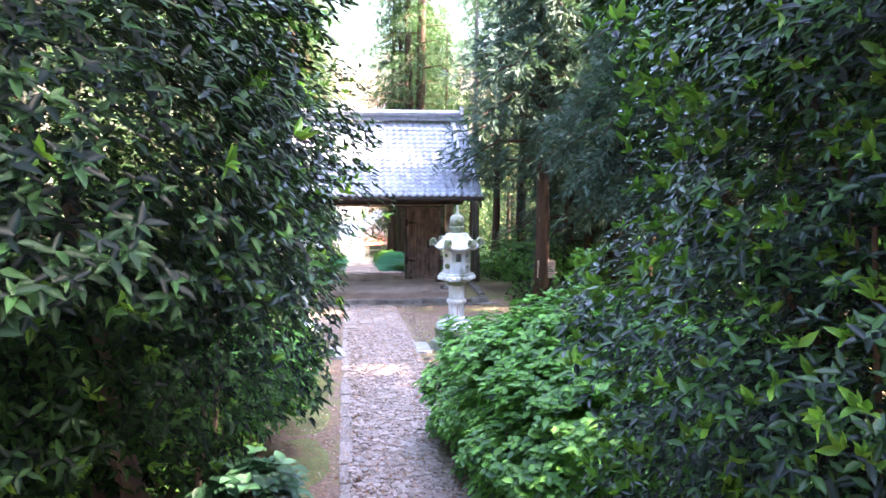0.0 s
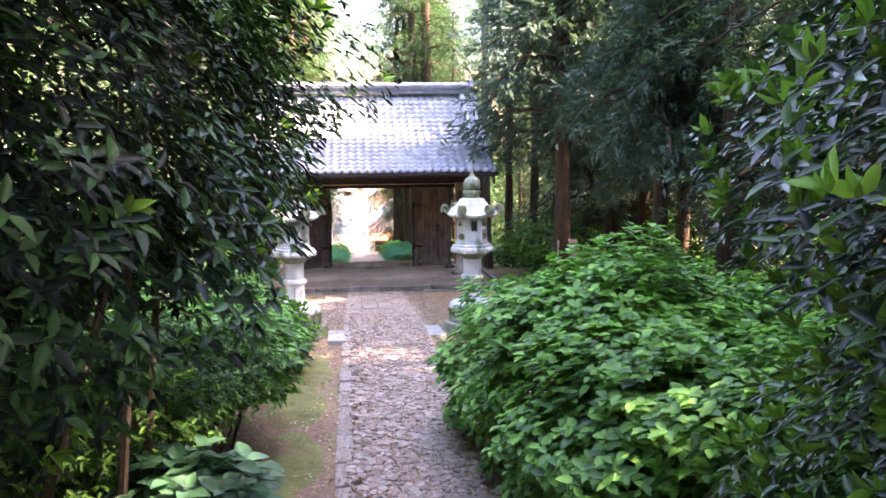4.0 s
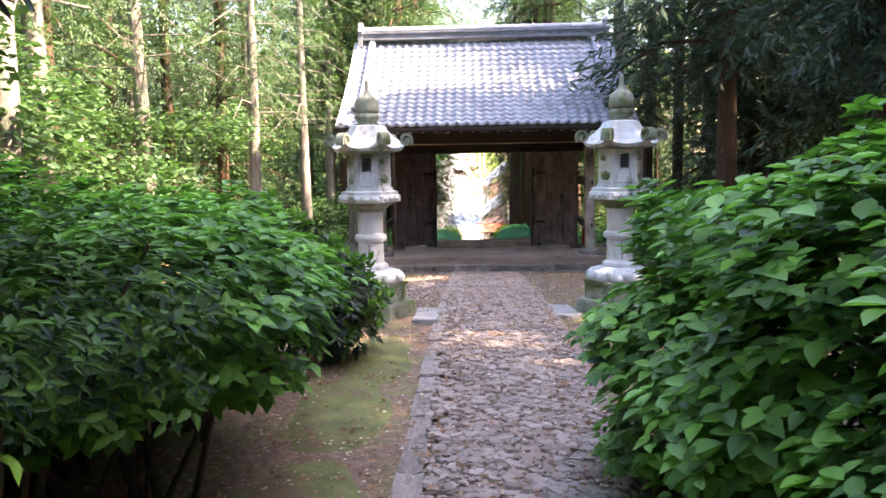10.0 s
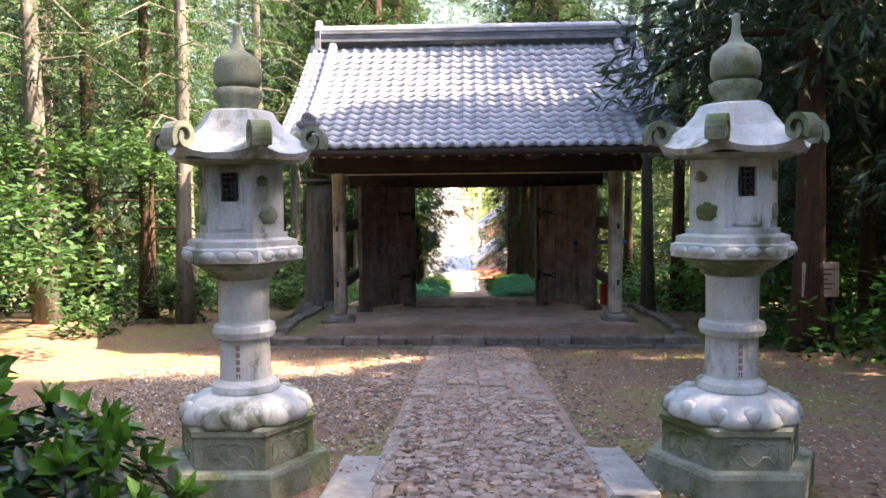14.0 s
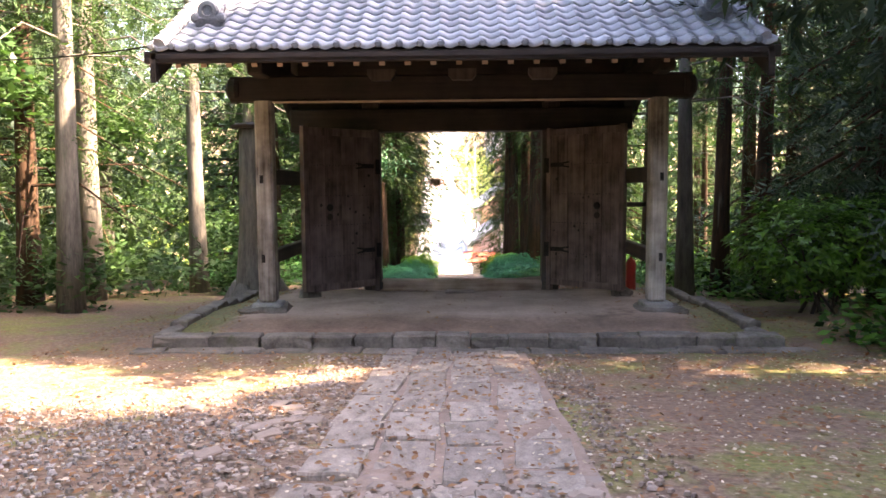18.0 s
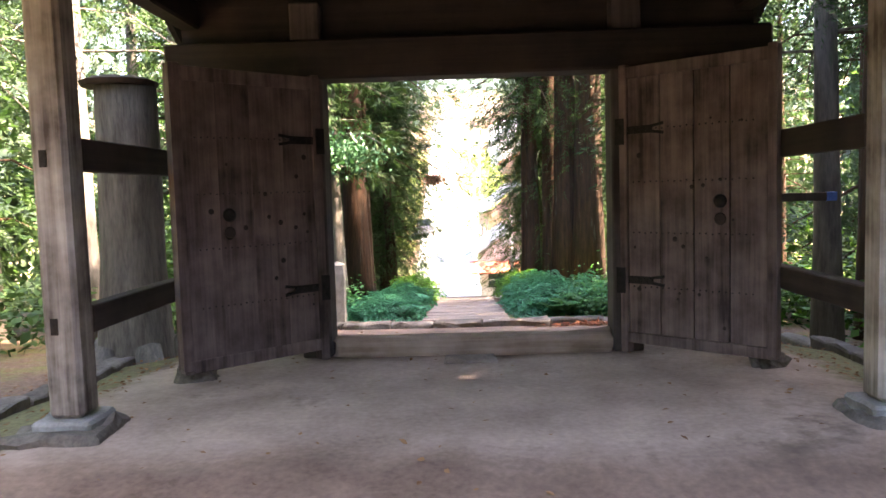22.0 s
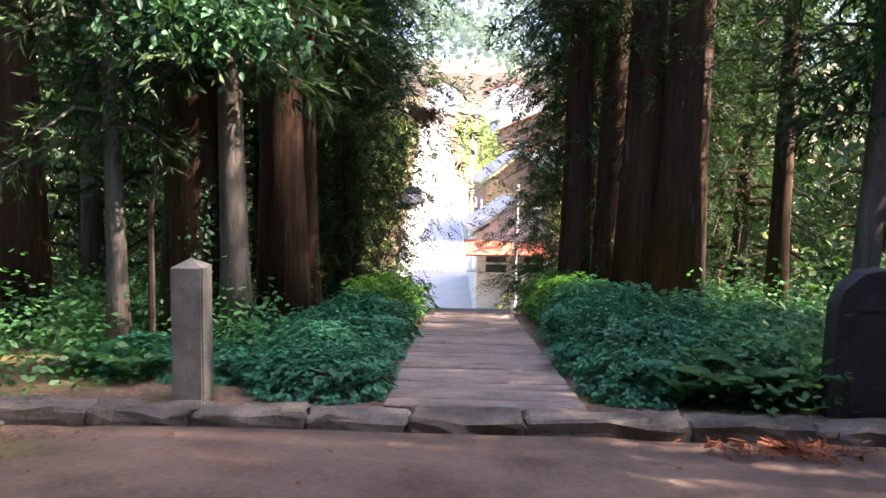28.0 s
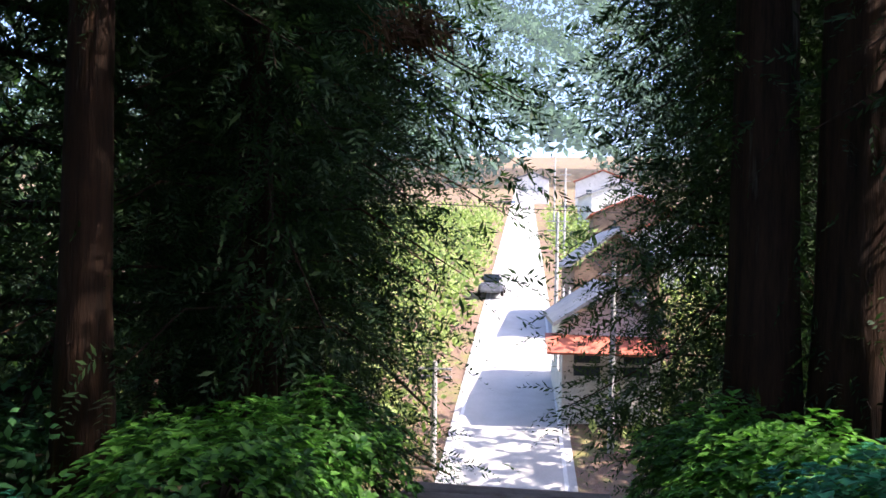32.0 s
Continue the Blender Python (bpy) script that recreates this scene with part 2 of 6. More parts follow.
M_IRON = mat_two("black_iron", (0.012, 0.011, 0.011), (0.04, 0.036, 0.034), 20, 0.6, 6, 0.3, metal=0.7)
M_TILE = mat_two("roof_tile_grey", (0.20, 0.21, 0.24), (0.42, 0.44, 0.49), 3, 0.38, 9, 0.25, vary=0.35)
M_TILEDARK = mat_two("ridge_tile_dark", (0.06, 0.065, 0.075), (0.2, 0.215, 0.24), 5, 0.45, 9, 0.3)
M_BARK = mat_two("cedar_bark", (0.005, 0.0035, 0.002), (0.088, 0.042, 0.019), 5, 0.92, 5, 1.0, stretch=(3.2, 3.2, 0.28), spot=((0.15, 0.145, 0.11), 0.62))
M_BARKPALE = mat_two("pale_bark", (0.05, 0.045, 0.038), (0.21, 0.19, 0.16), 6, 0.9, 5, 0.9, stretch=(1.8, 1.8, 0.3), spot=((0.09, 0.11, 0.07), 0.6))
M_STEM = mat_two("shrub_stem", (0.022, 0.016, 0.012), (0.085, 0.062, 0.045), 9, 0.9, 5, 0.4)
M_HYDR = mat_leaf("hydrangea_leaf", (0.016, 0.07, 0.018), (0.19, 0.45, 0.075), 0.45, 0.38, 0.3, 0.9, 0.22)
M_GLOSSY = mat_leaf("glossy_leaf", (0.002, 0.009, 0.005), (0.036, 0.10, 0.026), 0.38, 0.10, 0.12, 0.9, 0.42)
M_GLOSSY2 = mat_leaf("glossy_young_leaf", (0.022, 0.070, 0.016), (0.17, 0.38, 0.05), 0.34, 0.3, 0.4)
M_AZALEA = mat_leaf("azalea_leaf", (0.006, 0.030, 0.008), (0.11, 0.26, 0.042), 0.5, 0.25, 0.15, 0.9, 0.30)
M_CAMELLIA = mat_leaf("camellia_leaf", (0.003, 0.014, 0.005), (0.055, 0.15, 0.028), 0.33, 0.13, 0.3, 0.9, 0.45)
M_CEDAR = mat_leaf("cedar_spray", (0.012, 0.034, 0.016), (0.075, 0.138, 0.048), 0.6, 0.32, 0.3, 0.5)
M_CYPRESS = mat_leaf("cypress_spray", (0.018, 0.042, 0.030), (0.075, 0.12, 0.075), 0.6, 0.2, 0.3, 0.8)
M_MAPLE = mat_leaf("broad_leaf_light", (0.012, 0.040, 0.015), (0.075, 0.155, 0.05), 0.5, 0.3, 0.3)
M_FERN = mat_leaf("fern_leaf", (0.022, 0.09, 0.032), (0.11, 0.31, 0.10), 0.5, 0.35)
M_BLUEGREEN = mat_leaf("hedge_leaf", (0.006, 0.052, 0.030), (0.085, 0.37, 0.20), 0.40, 0.25, 0.35)
# darker copy of the hydrangea leaf, shade put into its colour
M_SHADEHYDR = mat_leaf("shaded_green_leaf", (0.008, 0.034, 0.018), (0.075, 0.20, 0.10), 0.45, 0.2, 0.3)
M_DEAD = mat_leaf("dead_leaf", (0.10, 0.04, 0.02), (0.36, 0.20, 0.11), 0.8, 0.2, 0.2, 3)

# ---------------------------------------------------------------- mesh tools


def part(name, bm, material, parent=None, label="", smooth=False, at=None):
    """One mesh object from a bmesh, under a thing or a part."""
    me = bpy.data.meshes.new(name)
    bm.to_mesh(me)
    bm.free()
    if smooth:
        me.polygons.foreach_set("use_smooth", [True] * len(me.polygons))
    me.materials.append(material)
    ob = new(name, me)
    if parent is not None:
        ob.parent = parent
    if at is not None:
        ob.matrix_basis = at
    if label:
        tagged(ob, label)
    return ob


def empty(name, x, y, z, label, category, group="", kind="", rz=0):
    ob = new(name)
    ob.matrix_basis = pose(x, y, z, 0, 0, rz)
    return tagged(ob, label, category, group, kind)


def box(x0, x1, y0, y1, z0, z1, bevel=0.0, bm=None, seg=1):
    own = bm is None
    b2 = bmesh.new()
    r = bmesh.ops.create_cube(b2, size=1.0)
    for v in r["verts"]:
        v.co = Vector(((x0 + x1) / 2 + v.co.x * (x1 - x0), (y0 + y1) / 2 + v.co.y * (y1 - y0), (z0 + z1) / 2 + v.co.z * (z1 - z0)))
    if bevel:
        bmesh.ops.bevel(b2, geom=b2.edges[:], offset=bevel, segments=seg, affect="EDGES")
    if own:
        return b2
    me = bpy.data.meshes.new("t")
    b2.to_mesh(me)
    b2.free()
    bm.from_mesh(me)
    bpy.data.meshes.remove(me)
    return bm


def rough_box(x0, x1, y0, y1, z0, z1, bevel, jitter, seed, cuts=2):
    """A hewn block: bevelled box with dented faces."""
    bm = box(x0, x1, y0, y1, z0, z1)
    if cuts:
        bmesh.ops.subdivide_edges(bm, edges=bm.edges[:], cuts=cuts, use_grid_fill=True)
    rnd = random.Random(seed)
    for v in bm.verts:
        q = v.co * 6 + Vector((seed * 3.1, seed * 1.7, 0))
        v.co += Vector((noise.noise(q), noise.noise(q + Vector((9, 0, 0))), noise.noise(q + Vector((0, 9, 0))))) * jitter
        v.co += Vector((rnd.uniform(-1, 1), rnd.uniform(-1, 1), rnd.uniform(-1, 1))) * jitter * 0.3
    if bevel:
        sharp = [e for e in bm.edges if len(e.link_faces) == 2 and e.calc_face_angle(0) > 0.9]
        bmesh.ops.bevel(bm, geom=sharp, offset=bevel, segments=1, affect="EDGES")
    return bm


def lathe(profile, sides=24, lobes=0, depth=0.0, phase=0.0, caps=True):
    """Turned body from (radius, height) pairs; lobes press petals into it."""
    bm = bmesh.new()
    rings = []
    for r, z in profile:
        ring = []
        for k in range(sides):
            a = 2 * math.pi * k / sides + phase
            rr = r * (1 + depth * (abs(math.sin(a * lobes / 2)) - 0.5)) if lobes else r
            ring.append(bm.verts.new((rr * math.cos(a), rr * math.sin(a), z)))
        rings.append(ring)
    for a, b in zip(rings, rings[1:]):
        for k in range(sides):
            bm.faces.new((a[k], a[(k + 1) % sides], b[(k + 1) % sides], b[k]))
    if caps:
        bm.faces.new(rings[0][::-1])
        bm.faces.new(rings[-1])
    return bm


def tube(points, radii, sides=8, bm=None):
    """A tapered limb along points."""
    bm = bm or bmesh.new()
    rings = []
    n = len(points)
    pts = [Vector(p) for p in points]
    for i, p in enumerate(pts):
        d = (pts[min(i + 1, n - 1)] - pts[max(i - 1, 0)]).normalized()
        u = d.orthogonal().normalized() if abs(d.z) > 0.95 else d.cross(Vector((0, 0, 1))).normalized()
        if abs(d.z) > 0.95:
            u = (Vector((1, 0, 0)) - d * d.x).normalized()
        w = d.cross(u)
        rings.append([bm.verts.new(p + (u * math.cos(2 * math.pi * k / sides) + w * math.sin(2 * math.pi * k / sides)) * radii[i]) for k in range(sides)])
    for a, b in zip(rings, rings[1:]):
        for k in range(sides):
            bm.faces.new((a[k], a[(k + 1) % sides], b[(k + 1) % sides], b[k]))
    bm.faces.new(rings[0][::-1])
    bm.faces.new(rings[-1])
    return bm


def unit(a):
    return a / np.maximum(np.linalg.norm(a, axis=1, keepdims=True), 1e-9)


def broad_leaf_mesh(name, pos, along, normal, length, width, fold=0.2, droop=0.2):
    """Oval leaves with a short point, for plants seen close: each half a six-cornered face."""
    n = len(pos)
    along = unit(along)
    side = unit(np.cross(along, normal))
    up = np.cross(side, along)
    L, W = length[:, None], width[:, None]
    prof = ((0.12, 0.30), (0.36, 0.50), (0.62, 0.44), (0.84, 0.22))
    v = np.empty((n, 10, 3))
    v[:, 0] = pos
    v[:, 5] = pos + along * L - up * L * droop
    for k, (u, w) in enumerate(prof):
        mid = pos + along * L * u - up * L * droop * u * u
        v[:, 1 + k] = mid + side * W * w + up * W * fold * w * 1.6
        v[:, 9 - k] = mid - side * W * w + up * W * fold * w * 1.6
    loops = np.array([[0, 1, 2, 3, 4, 5], [0, 5, 6, 7, 8, 9]])
    me = bpy.data.meshes.new(name)
    me.vertices.add(n * 10)
    me.vertices.foreach_set("co", v.reshape(-1))
    me.loops.add(n * 12)
    me.loops.foreach_set("vertex_index", (np.arange(n)[:, None, None] * 10 + loops[None]).reshape(-1))
    me.polygons.add(n * 2)
    me.polygons.foreach_set("loop_start", np.arange(n * 2) * 6)
    me.polygons.foreach_set("loop_total", np.full(n * 2, 6))
    me.update(calc_edges=True)
    return me


def leaf_mesh(name, pos, along, normal, length, width, fold=0.25, droop=0.15, point=0.62):
    """Many leaves as one mesh: each a folded blade of two quads from its base along a direction."""
    n = len(pos)
    along = unit(along)
    side = unit(np.cross(along, normal))
    up = np.cross(side, along)
    L, W = length[:, None], width[:, None]
    v = np.empty((n, 6, 3))
    v[:, 0] = pos
    v[:, 1] = pos + along * L * 0.32 + side * W * 0.5 + up * W * fold
    v[:, 2] = pos + along * L * point + side * W * 0.42 + up * (W * fold - L * droop * 0.4)
    v[:, 3] = pos + along * L - up * L * droop
    v[:, 4] = pos + along * L * point - side * W * 0.42 + up * (W * fold - L * droop * 0.4)
    v[:, 5] = pos + along * L * 0.32 - side * W * 0.5 + up * W * fold
    quads = np.array([[0, 1, 2, 3], [0, 3, 4, 5]])
    faces = (np.arange(n)[:, None, None] * 6 + quads[None]).reshape(-1)
    me = bpy.data.meshes.new(name)
    me.vertices.add(n * 6)
    me.vertices.foreach_set("co", v.reshape(-1))
    me.loops.add(n * 8)
    me.loops.foreach_set("vertex_index", faces)
    me.polygons.add(n * 2)
    me.polygons.foreach_set("loop_start", np.arange(n * 2) * 4)
    me.polygons.foreach_set("loop_total", np.full(n * 2, 4))
    me.update(calc_edges=True)
    return me


def spray_mesh(name, pos, along, normal, length, width):
    """Many single-quad sprays as one mesh, for foliage that stays far off."""
    n = len(pos)
    along = unit(along)
    side = unit(np.cross(along, normal))
    v = np.empty((n, 4, 3))
    v[:, 0] = pos
    v[:, 1] = pos + along * length[:, None] * 0.45 + side * width[:, None] * 0.5
    v[:, 2] = pos + along * length[:, None]
    v[:, 3] = pos + along * length[:, None] * 0.45 - side * width[:, None] * 0.5
    me = bpy.data.meshes.new(name)
    me.vertices.add(n * 4)
    me.vertices.foreach_set("co", v.reshape(-1))
    me.loops.add(n * 4)
    me.loops.foreach_set("vertex_index", np.arange(n * 4))
    me.polygons.add(n)
    me.polygons.foreach_set("loop_start", np.arange(n) * 4)
    me.polygons.foreach_set("loop_total", np.full(n, 4))
    me.update(calc_edges=True)
    return me


def leaves(name, me, material, parent, label=""):
    me.materials.append(material)
    ob = new(name, me)
    ob.parent = parent
    if label:
        tagged(ob, label)
    return ob


def blob_points(rng, n, blobs, shell=0.35, flat=0.0):
    """Points in the outer shell of a union of ellipsoids (cx, cy, cz, rx, ry, rz), with outward directions."""
    b = np.array(blobs, float)
    vol = (b[:, 3] * b[:, 4] + b[:, 3] * b[:, 5] + b[:, 4] * b[:, 5])
    pick = rng.choice(len(b), int(n * 1.9), p=vol / vol.sum())
    d = unit(rng.normal(size=(len(pick), 3)))
    lump = 1 + 0.16 * np.sin(d[:, 0] * 7 + pick) * np.sin(d[:, 1] * 6 + 2 * pick) + 0.1 * np.sin(d[:, 2] * 11 + pick * 3)
    r = (1 - shell * rng.random(len(pick)) ** 1.6) * lump
    p = b[pick, :3] + d * b[pick, 3:] * r[:, None]
    keep = np.ones(len(p), bool)
    for i, q in enumerate(b):
        inside = (((p - q[:3]) / (q[3:] * 0.72)) ** 2).sum(1) < 1
        keep &= ~(inside & (pick != i))
    keep &= p[:, 2] > flat
    return p[keep][:n], unit(d[keep][:n] / b[pick][keep][:n, 3:])


# ---------------------------------------------------------------- terrain


def smooth(a, b, v):
    u = min(1.0, max(0.0, (v - a) / (b - a)))
    return u * u * (3 - 2 * u)


def lane(x, y):
    """The avenue and the valley lane run a little askew of the gate."""
    return x - 0.097 * max(0.0, y - 7.4)


def ground_z(x, y):
    if y < -8.8:                                                          # forecourt, then the bank with the steps
        z = 0.62 + 0.16 * min(1.0, (-8.8 - y) / 9.2) + 0.365 * max(0.0, min(5.6, -18.0 - y))
    elif y < -1.5:
        z = 0.62 * (-1.5 - y) / 7.3
    elif y < 7.35:
        z = -0.075 * max(0.0, y)
    else:
        z = -0.55 + 0.08 * smooth(7.35, 7.5, y) - 0.078 * (y - 7.35)
    if y > 13.3:                                                          # drop to the valley, then a long rise
        z -= 4.6 * (1 - (1 - min(1.0, (y - 13.3) / 13.0)) ** 2)
        z += 0.22 * max(0.0, y - 26.0)
    side = smooth(3.0, 8.0, abs(x))
    z += 0.25 * side * noise.noise(Vector((x * 0.15, y * 0.15, 0)))
    z -= 0.5 * smooth(4.0, 9.0, abs(x)) * smooth(7, 9, y) * smooth(14, 12, y)
    return z + 3.0 * smooth(60, 160, abs(x))


def axis_steps(lo, hi, fine_lo, fine_hi, step):
    out, v, s = [], fine_lo, step
    while v > lo:
        s *= 1.25
        v -= s
        out.append(max(v, lo))
    out = out[::-1]
    v = fine_lo
    while v < fine_hi:
        out.append(v)
        v += step
    s = step
    while v < hi:
        out.append(v)
        s *= 1.25
        v += s
    out.append(hi)
    return out


bm = bmesh.new()
xs, ys = axis_steps(-900, 900, -9, 9, 0.3), axis_steps(-500, 1500, -26, 30, 0.3)
grid = [[bm.verts.new((x, y, ground_z(x, y) + (0.018 * noise.noise(Vector((x * 2.1, y * 2.1, 3))) if abs(x) < 12 else 0))) for x in xs] for y in ys]
for r0, r1 in zip(grid, grid[1:]):
    for k in range(len(xs) - 1):
        bm.faces.new((r0[k], r0[k + 1], r1[k + 1], r1[k]))
ground = part("ground", bm, M_GROUND, smooth=True)
tagged(ground, "brown earth with moss patches and fallen leaves", "ground", kind="structure")

# packed earth platform under the gate
px = [-3.3 + 0.33 * k for k in range(21)]
py = [-1.2 + 0.3 * k for k in range(29)]


def platform_z(x, y):
    z = 0.12 + 0.09 * smooth(-1.2, -0.45, y) - 0.07 * smooth(0.3, 2.0, y) - 0.138 * max(0.0, y - 2.4)
    z -= 0.10 * smooth(2.5, 3.5, abs(x))
    return z + 0.02 * noise.noise(Vector((x * 1.3, y * 1.3, 7)))


def earth_sheet(ys_, lift):
    bm = bmesh.new()
    rows_p = [[bm.verts.new((x, y, platform_z(x, y) + lift)) for x in px] for y in ys_]
    for r0, r1 in zip(rows_p, rows_p[1:]):
        for k in range(len(px) - 1):
            bm.faces.new((r0[k], r0[k + 1], r1[k + 1], r1[k]))
    edge = [e for e in bm.edges if len(e.link_faces) == 1]
    ext = bmesh.ops.extrude_edge_only(bm, edges=edge)
    for v in ext["geom"]:
        if isinstance(v, bmesh.types.BMVert):
            v.co.z = -0.75
    return bm


platform = part("floor_platform", earth_sheet(py, 0.0), M_PLATFORM, smooth=True)
tagged(platform, "packed bare earth platform under the gate", "floor", kind="structure")

# ---------------------------------------------------------------- gate
gate = empty("temple_gate", 0, 0, 0, "old wooden temple gate with grey tiled roof and open doors", "gate")
gz = platform_z


def chamfer_post(x, y, z0, z1, w, name, mat, label=""):
    return part(name, box(-w / 2, w / 2, -w / 2, w / 2, 0, z1 - z0, 0.028), mat, gate, label, at=pose(x, y, z0))


for sx in (-1, 1):
    x = 2.44 * sx
    part("post_base", rough_box(-0.18, 0.18, -0.18, 0.18, -0.2, 0.13, 0.02, 0.012, 3 + sx), M_GREYSTONE, gate, "square grey stone post base", at=pose(x, 0, 0.18))
    part("foundation_stone", rough_box(-0.29, 0.31, -0.27, 0.26, -0.2, 0.045, 0.03, 0.05, 13 + sx, 3), M_KERB, gate, "rough foundation stone under the post base", at=pose(x + 0.04 * sx, -0.04, 0.2))
    p = chamfer_post(x, 0, 0.31, 2.85, 0.215, "front_post", M_POST, "weathered pale grey square post with mortise slots")
    for k, z in enumerate((0.56, 1.55)):
        part("mortise_slot", box(-0.022, 0.022, -0.004, 0.004, -0.05, 0.05), M_IRON, p, at=pose(0.03 * sx, -0.109, z))
    part("main_post", box(-0.13, 0.13, -0.15, 0.15, 0, 3.1, 0.012), M_DOORPOST, gate, "dark upright gate post beside the door", at=pose(1.375 * sx, 2.28, 0.16))
    for z, h in ((0.86, 0.17), (1.87, 0.2)):
        part("tie_rail", box(-0.055, 0.055, 0.0, 2.3, -h / 2, h / 2, 0.008), M_BEAMY, gate, "dark wooden tie rail", at=pose(x - 0.05 * sx, 0.1, z + 0.02))
    part("rear_post", box(-0.1, 0.1, -0.1, 0.1, 0, 3.1, 0.012), M_DOORPOST, gate, at=pose(2.36 * sx, 2.42, 0.2))
    part("cross_beam", box(-0.09, 0.09, -0.5, 3.6, -0.13, 0.13, 0.02), M_BEAMY, gate, "dark cross beam carrying the roof", at=pose(2.42 * sx, 0, 3.22))

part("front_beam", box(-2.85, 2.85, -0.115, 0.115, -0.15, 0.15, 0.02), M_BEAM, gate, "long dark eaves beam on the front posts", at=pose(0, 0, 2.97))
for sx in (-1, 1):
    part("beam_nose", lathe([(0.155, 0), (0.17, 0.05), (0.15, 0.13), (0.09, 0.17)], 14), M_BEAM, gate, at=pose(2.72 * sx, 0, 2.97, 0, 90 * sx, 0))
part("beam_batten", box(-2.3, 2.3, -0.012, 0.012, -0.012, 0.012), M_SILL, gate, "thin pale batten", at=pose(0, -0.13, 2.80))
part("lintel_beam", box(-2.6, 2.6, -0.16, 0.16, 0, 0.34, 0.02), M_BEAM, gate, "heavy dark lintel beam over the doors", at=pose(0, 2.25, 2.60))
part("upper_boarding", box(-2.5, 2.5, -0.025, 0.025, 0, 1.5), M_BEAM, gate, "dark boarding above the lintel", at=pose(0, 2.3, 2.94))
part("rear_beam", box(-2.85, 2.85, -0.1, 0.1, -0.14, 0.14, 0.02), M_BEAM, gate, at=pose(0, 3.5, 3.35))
for k, x in enumerate((-0.95, 0.03, 1.0)):
    bm = bmesh.new()
    prof = [(-0.17, 0.13), (-0.17, 0.06), (-0.12, 0.0), (0.12, 0.0), (0.17, 0.06), (0.17, 0.13)]
    f0 = [bm.verts.new((a, -0.07, c)) for a, c in prof]
    f1 = [bm.verts.new((a, 0.07, c)) for a, c in prof]
    bm.faces.new(f0)
    bm.faces.new(f1[::-1])
    for i in range(6):
        bm.faces.new((f0[i], f1[i], f1[(i + 1) % 6], f0[(i + 1) % 6]))
    part("bracket_block", bm, M_DOORPOST, gate, "boat-shaped wooden bracket block", at=pose(x, -0.18, 3.04))

# roof profile: y, z along the slope, slightly hollow
EAVE_Y, EAVE_Z, RIDGE_Y, RIDGE_Z = -1.72, 3.17, 1.45, 5.33
HALF = 3.22


def slope_at(u, side=1):
    """A point of the roof plane: u = 0 at the eave, 1 at the ridge."""
    y = EAVE_Y + (RIDGE_Y - EAVE_Y) * u
    z = EAVE_Z + (RIDGE_Z - EAVE_Z) * (u - 0.22 * u * (1 - u))
    if side < 0:
        y = 2 * RIDGE_Y - y
    return y, z


def slope_angle(u):
    y0, z0 = slope_at(max(0, u - 0.02))
    y1, z1 = slope_at(min(1, u + 0.02))
    return math.degrees(math.atan2(z1 - z0, y1 - y0))


for side in (1, -1):
    bm = bmesh.new()
    pr = [slope_at(k / 8, side) for k in range(9)]
    lo = [[bm.verts.new((x, y, z - 0.10)) for y, z in pr] for x in (-HALF + 0.08, HALF - 0.08)]
    hi = [[bm.verts.new((x, y, z - 0.05)) for y, z in pr] for x in (-HALF + 0.08, HALF - 0.08)]
    for k in range(8):
        bm.faces.new((lo[0][k], lo[0][k + 1], lo[1][k + 1], lo[1][k]))
        bm.faces.new((hi[0][k], hi[1][k], hi[1][k + 1], hi[0][k + 1]))
    for a, b in ((0, 0), (1, 1)):
        for k in range(8):
            bm.faces.new((lo[a][k], hi[a][k], hi[a][k + 1], lo[a][k + 1]))
    bm.faces.new((lo[0][0], lo[1][0], hi[1][0], hi[0][0]))
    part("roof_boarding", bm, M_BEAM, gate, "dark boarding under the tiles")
part("eave_board", box(-HALF, HALF, -0.03, 0.03, -0.07, 0.05, 0.008), M_BEAM, gate, "brown eaves board", at=pose(0, EAVE_Y + 0.05, EAVE_Z - 0.07))
for k in range(23):
    x = -2.95 + 5.9 * k / 22
    ang = slope_angle(0.05)
    raf = part("rafter", box(-0.032, 0.032, 0, 2.2, -0.045, 0.045, 0.005), M_BEAMY, gate, at=pose(x, EAVE_Y + 0.24, EAVE_Z - 0.11, ang - 4, 0, 0))
    part("rafter_end", box(-0.03, 0.03, -0.004, 0.0, -0.042, 0.042), M_SILL, raf, "pale cut rafter end", at=pose(0, -0.001, 0))
for sx in (-1, 1):
    for side in (1, -1):
        bm = bmesh.new()
        pr = [slope_at(k / 8, side) for k in range(9)]
        a = [[bm.verts.new((x, y, z - d)) for y, z in pr] for x in (-0.03, 0.03) for d in (0.04, 0.34 if side > 0 else 0.3)]
        for k in range(8):
            bm.faces.new((a[0][k], a[0][k + 1], a[1][k + 1], a[1][k]))
            bm.faces.new((a[2][k], a[3][k], a[3][k + 1], a[2][k + 1]))
            bm.faces.new((a[1][k], a[1][k + 1], a[3][k + 1], a[3][k]))
            bm.faces.new((a[0][k], a[2][k], a[2][k + 1], a[0][k + 1]))
        bm.faces.new((a[0][0], a[1][0], a[3][0], a[2][0]))
        part("barge_board", bm, M_BEAM, gate, "dark curved gable board", at=pose((HALF - 0.1) * sx, 0, 0))
    part("gable_wall", box(-0.03, 0.03, -1.3, 1.3, 0, 1.0), M_BEAM, gate, at=pose(2.75 * sx, RIDGE_Y, 3.35))

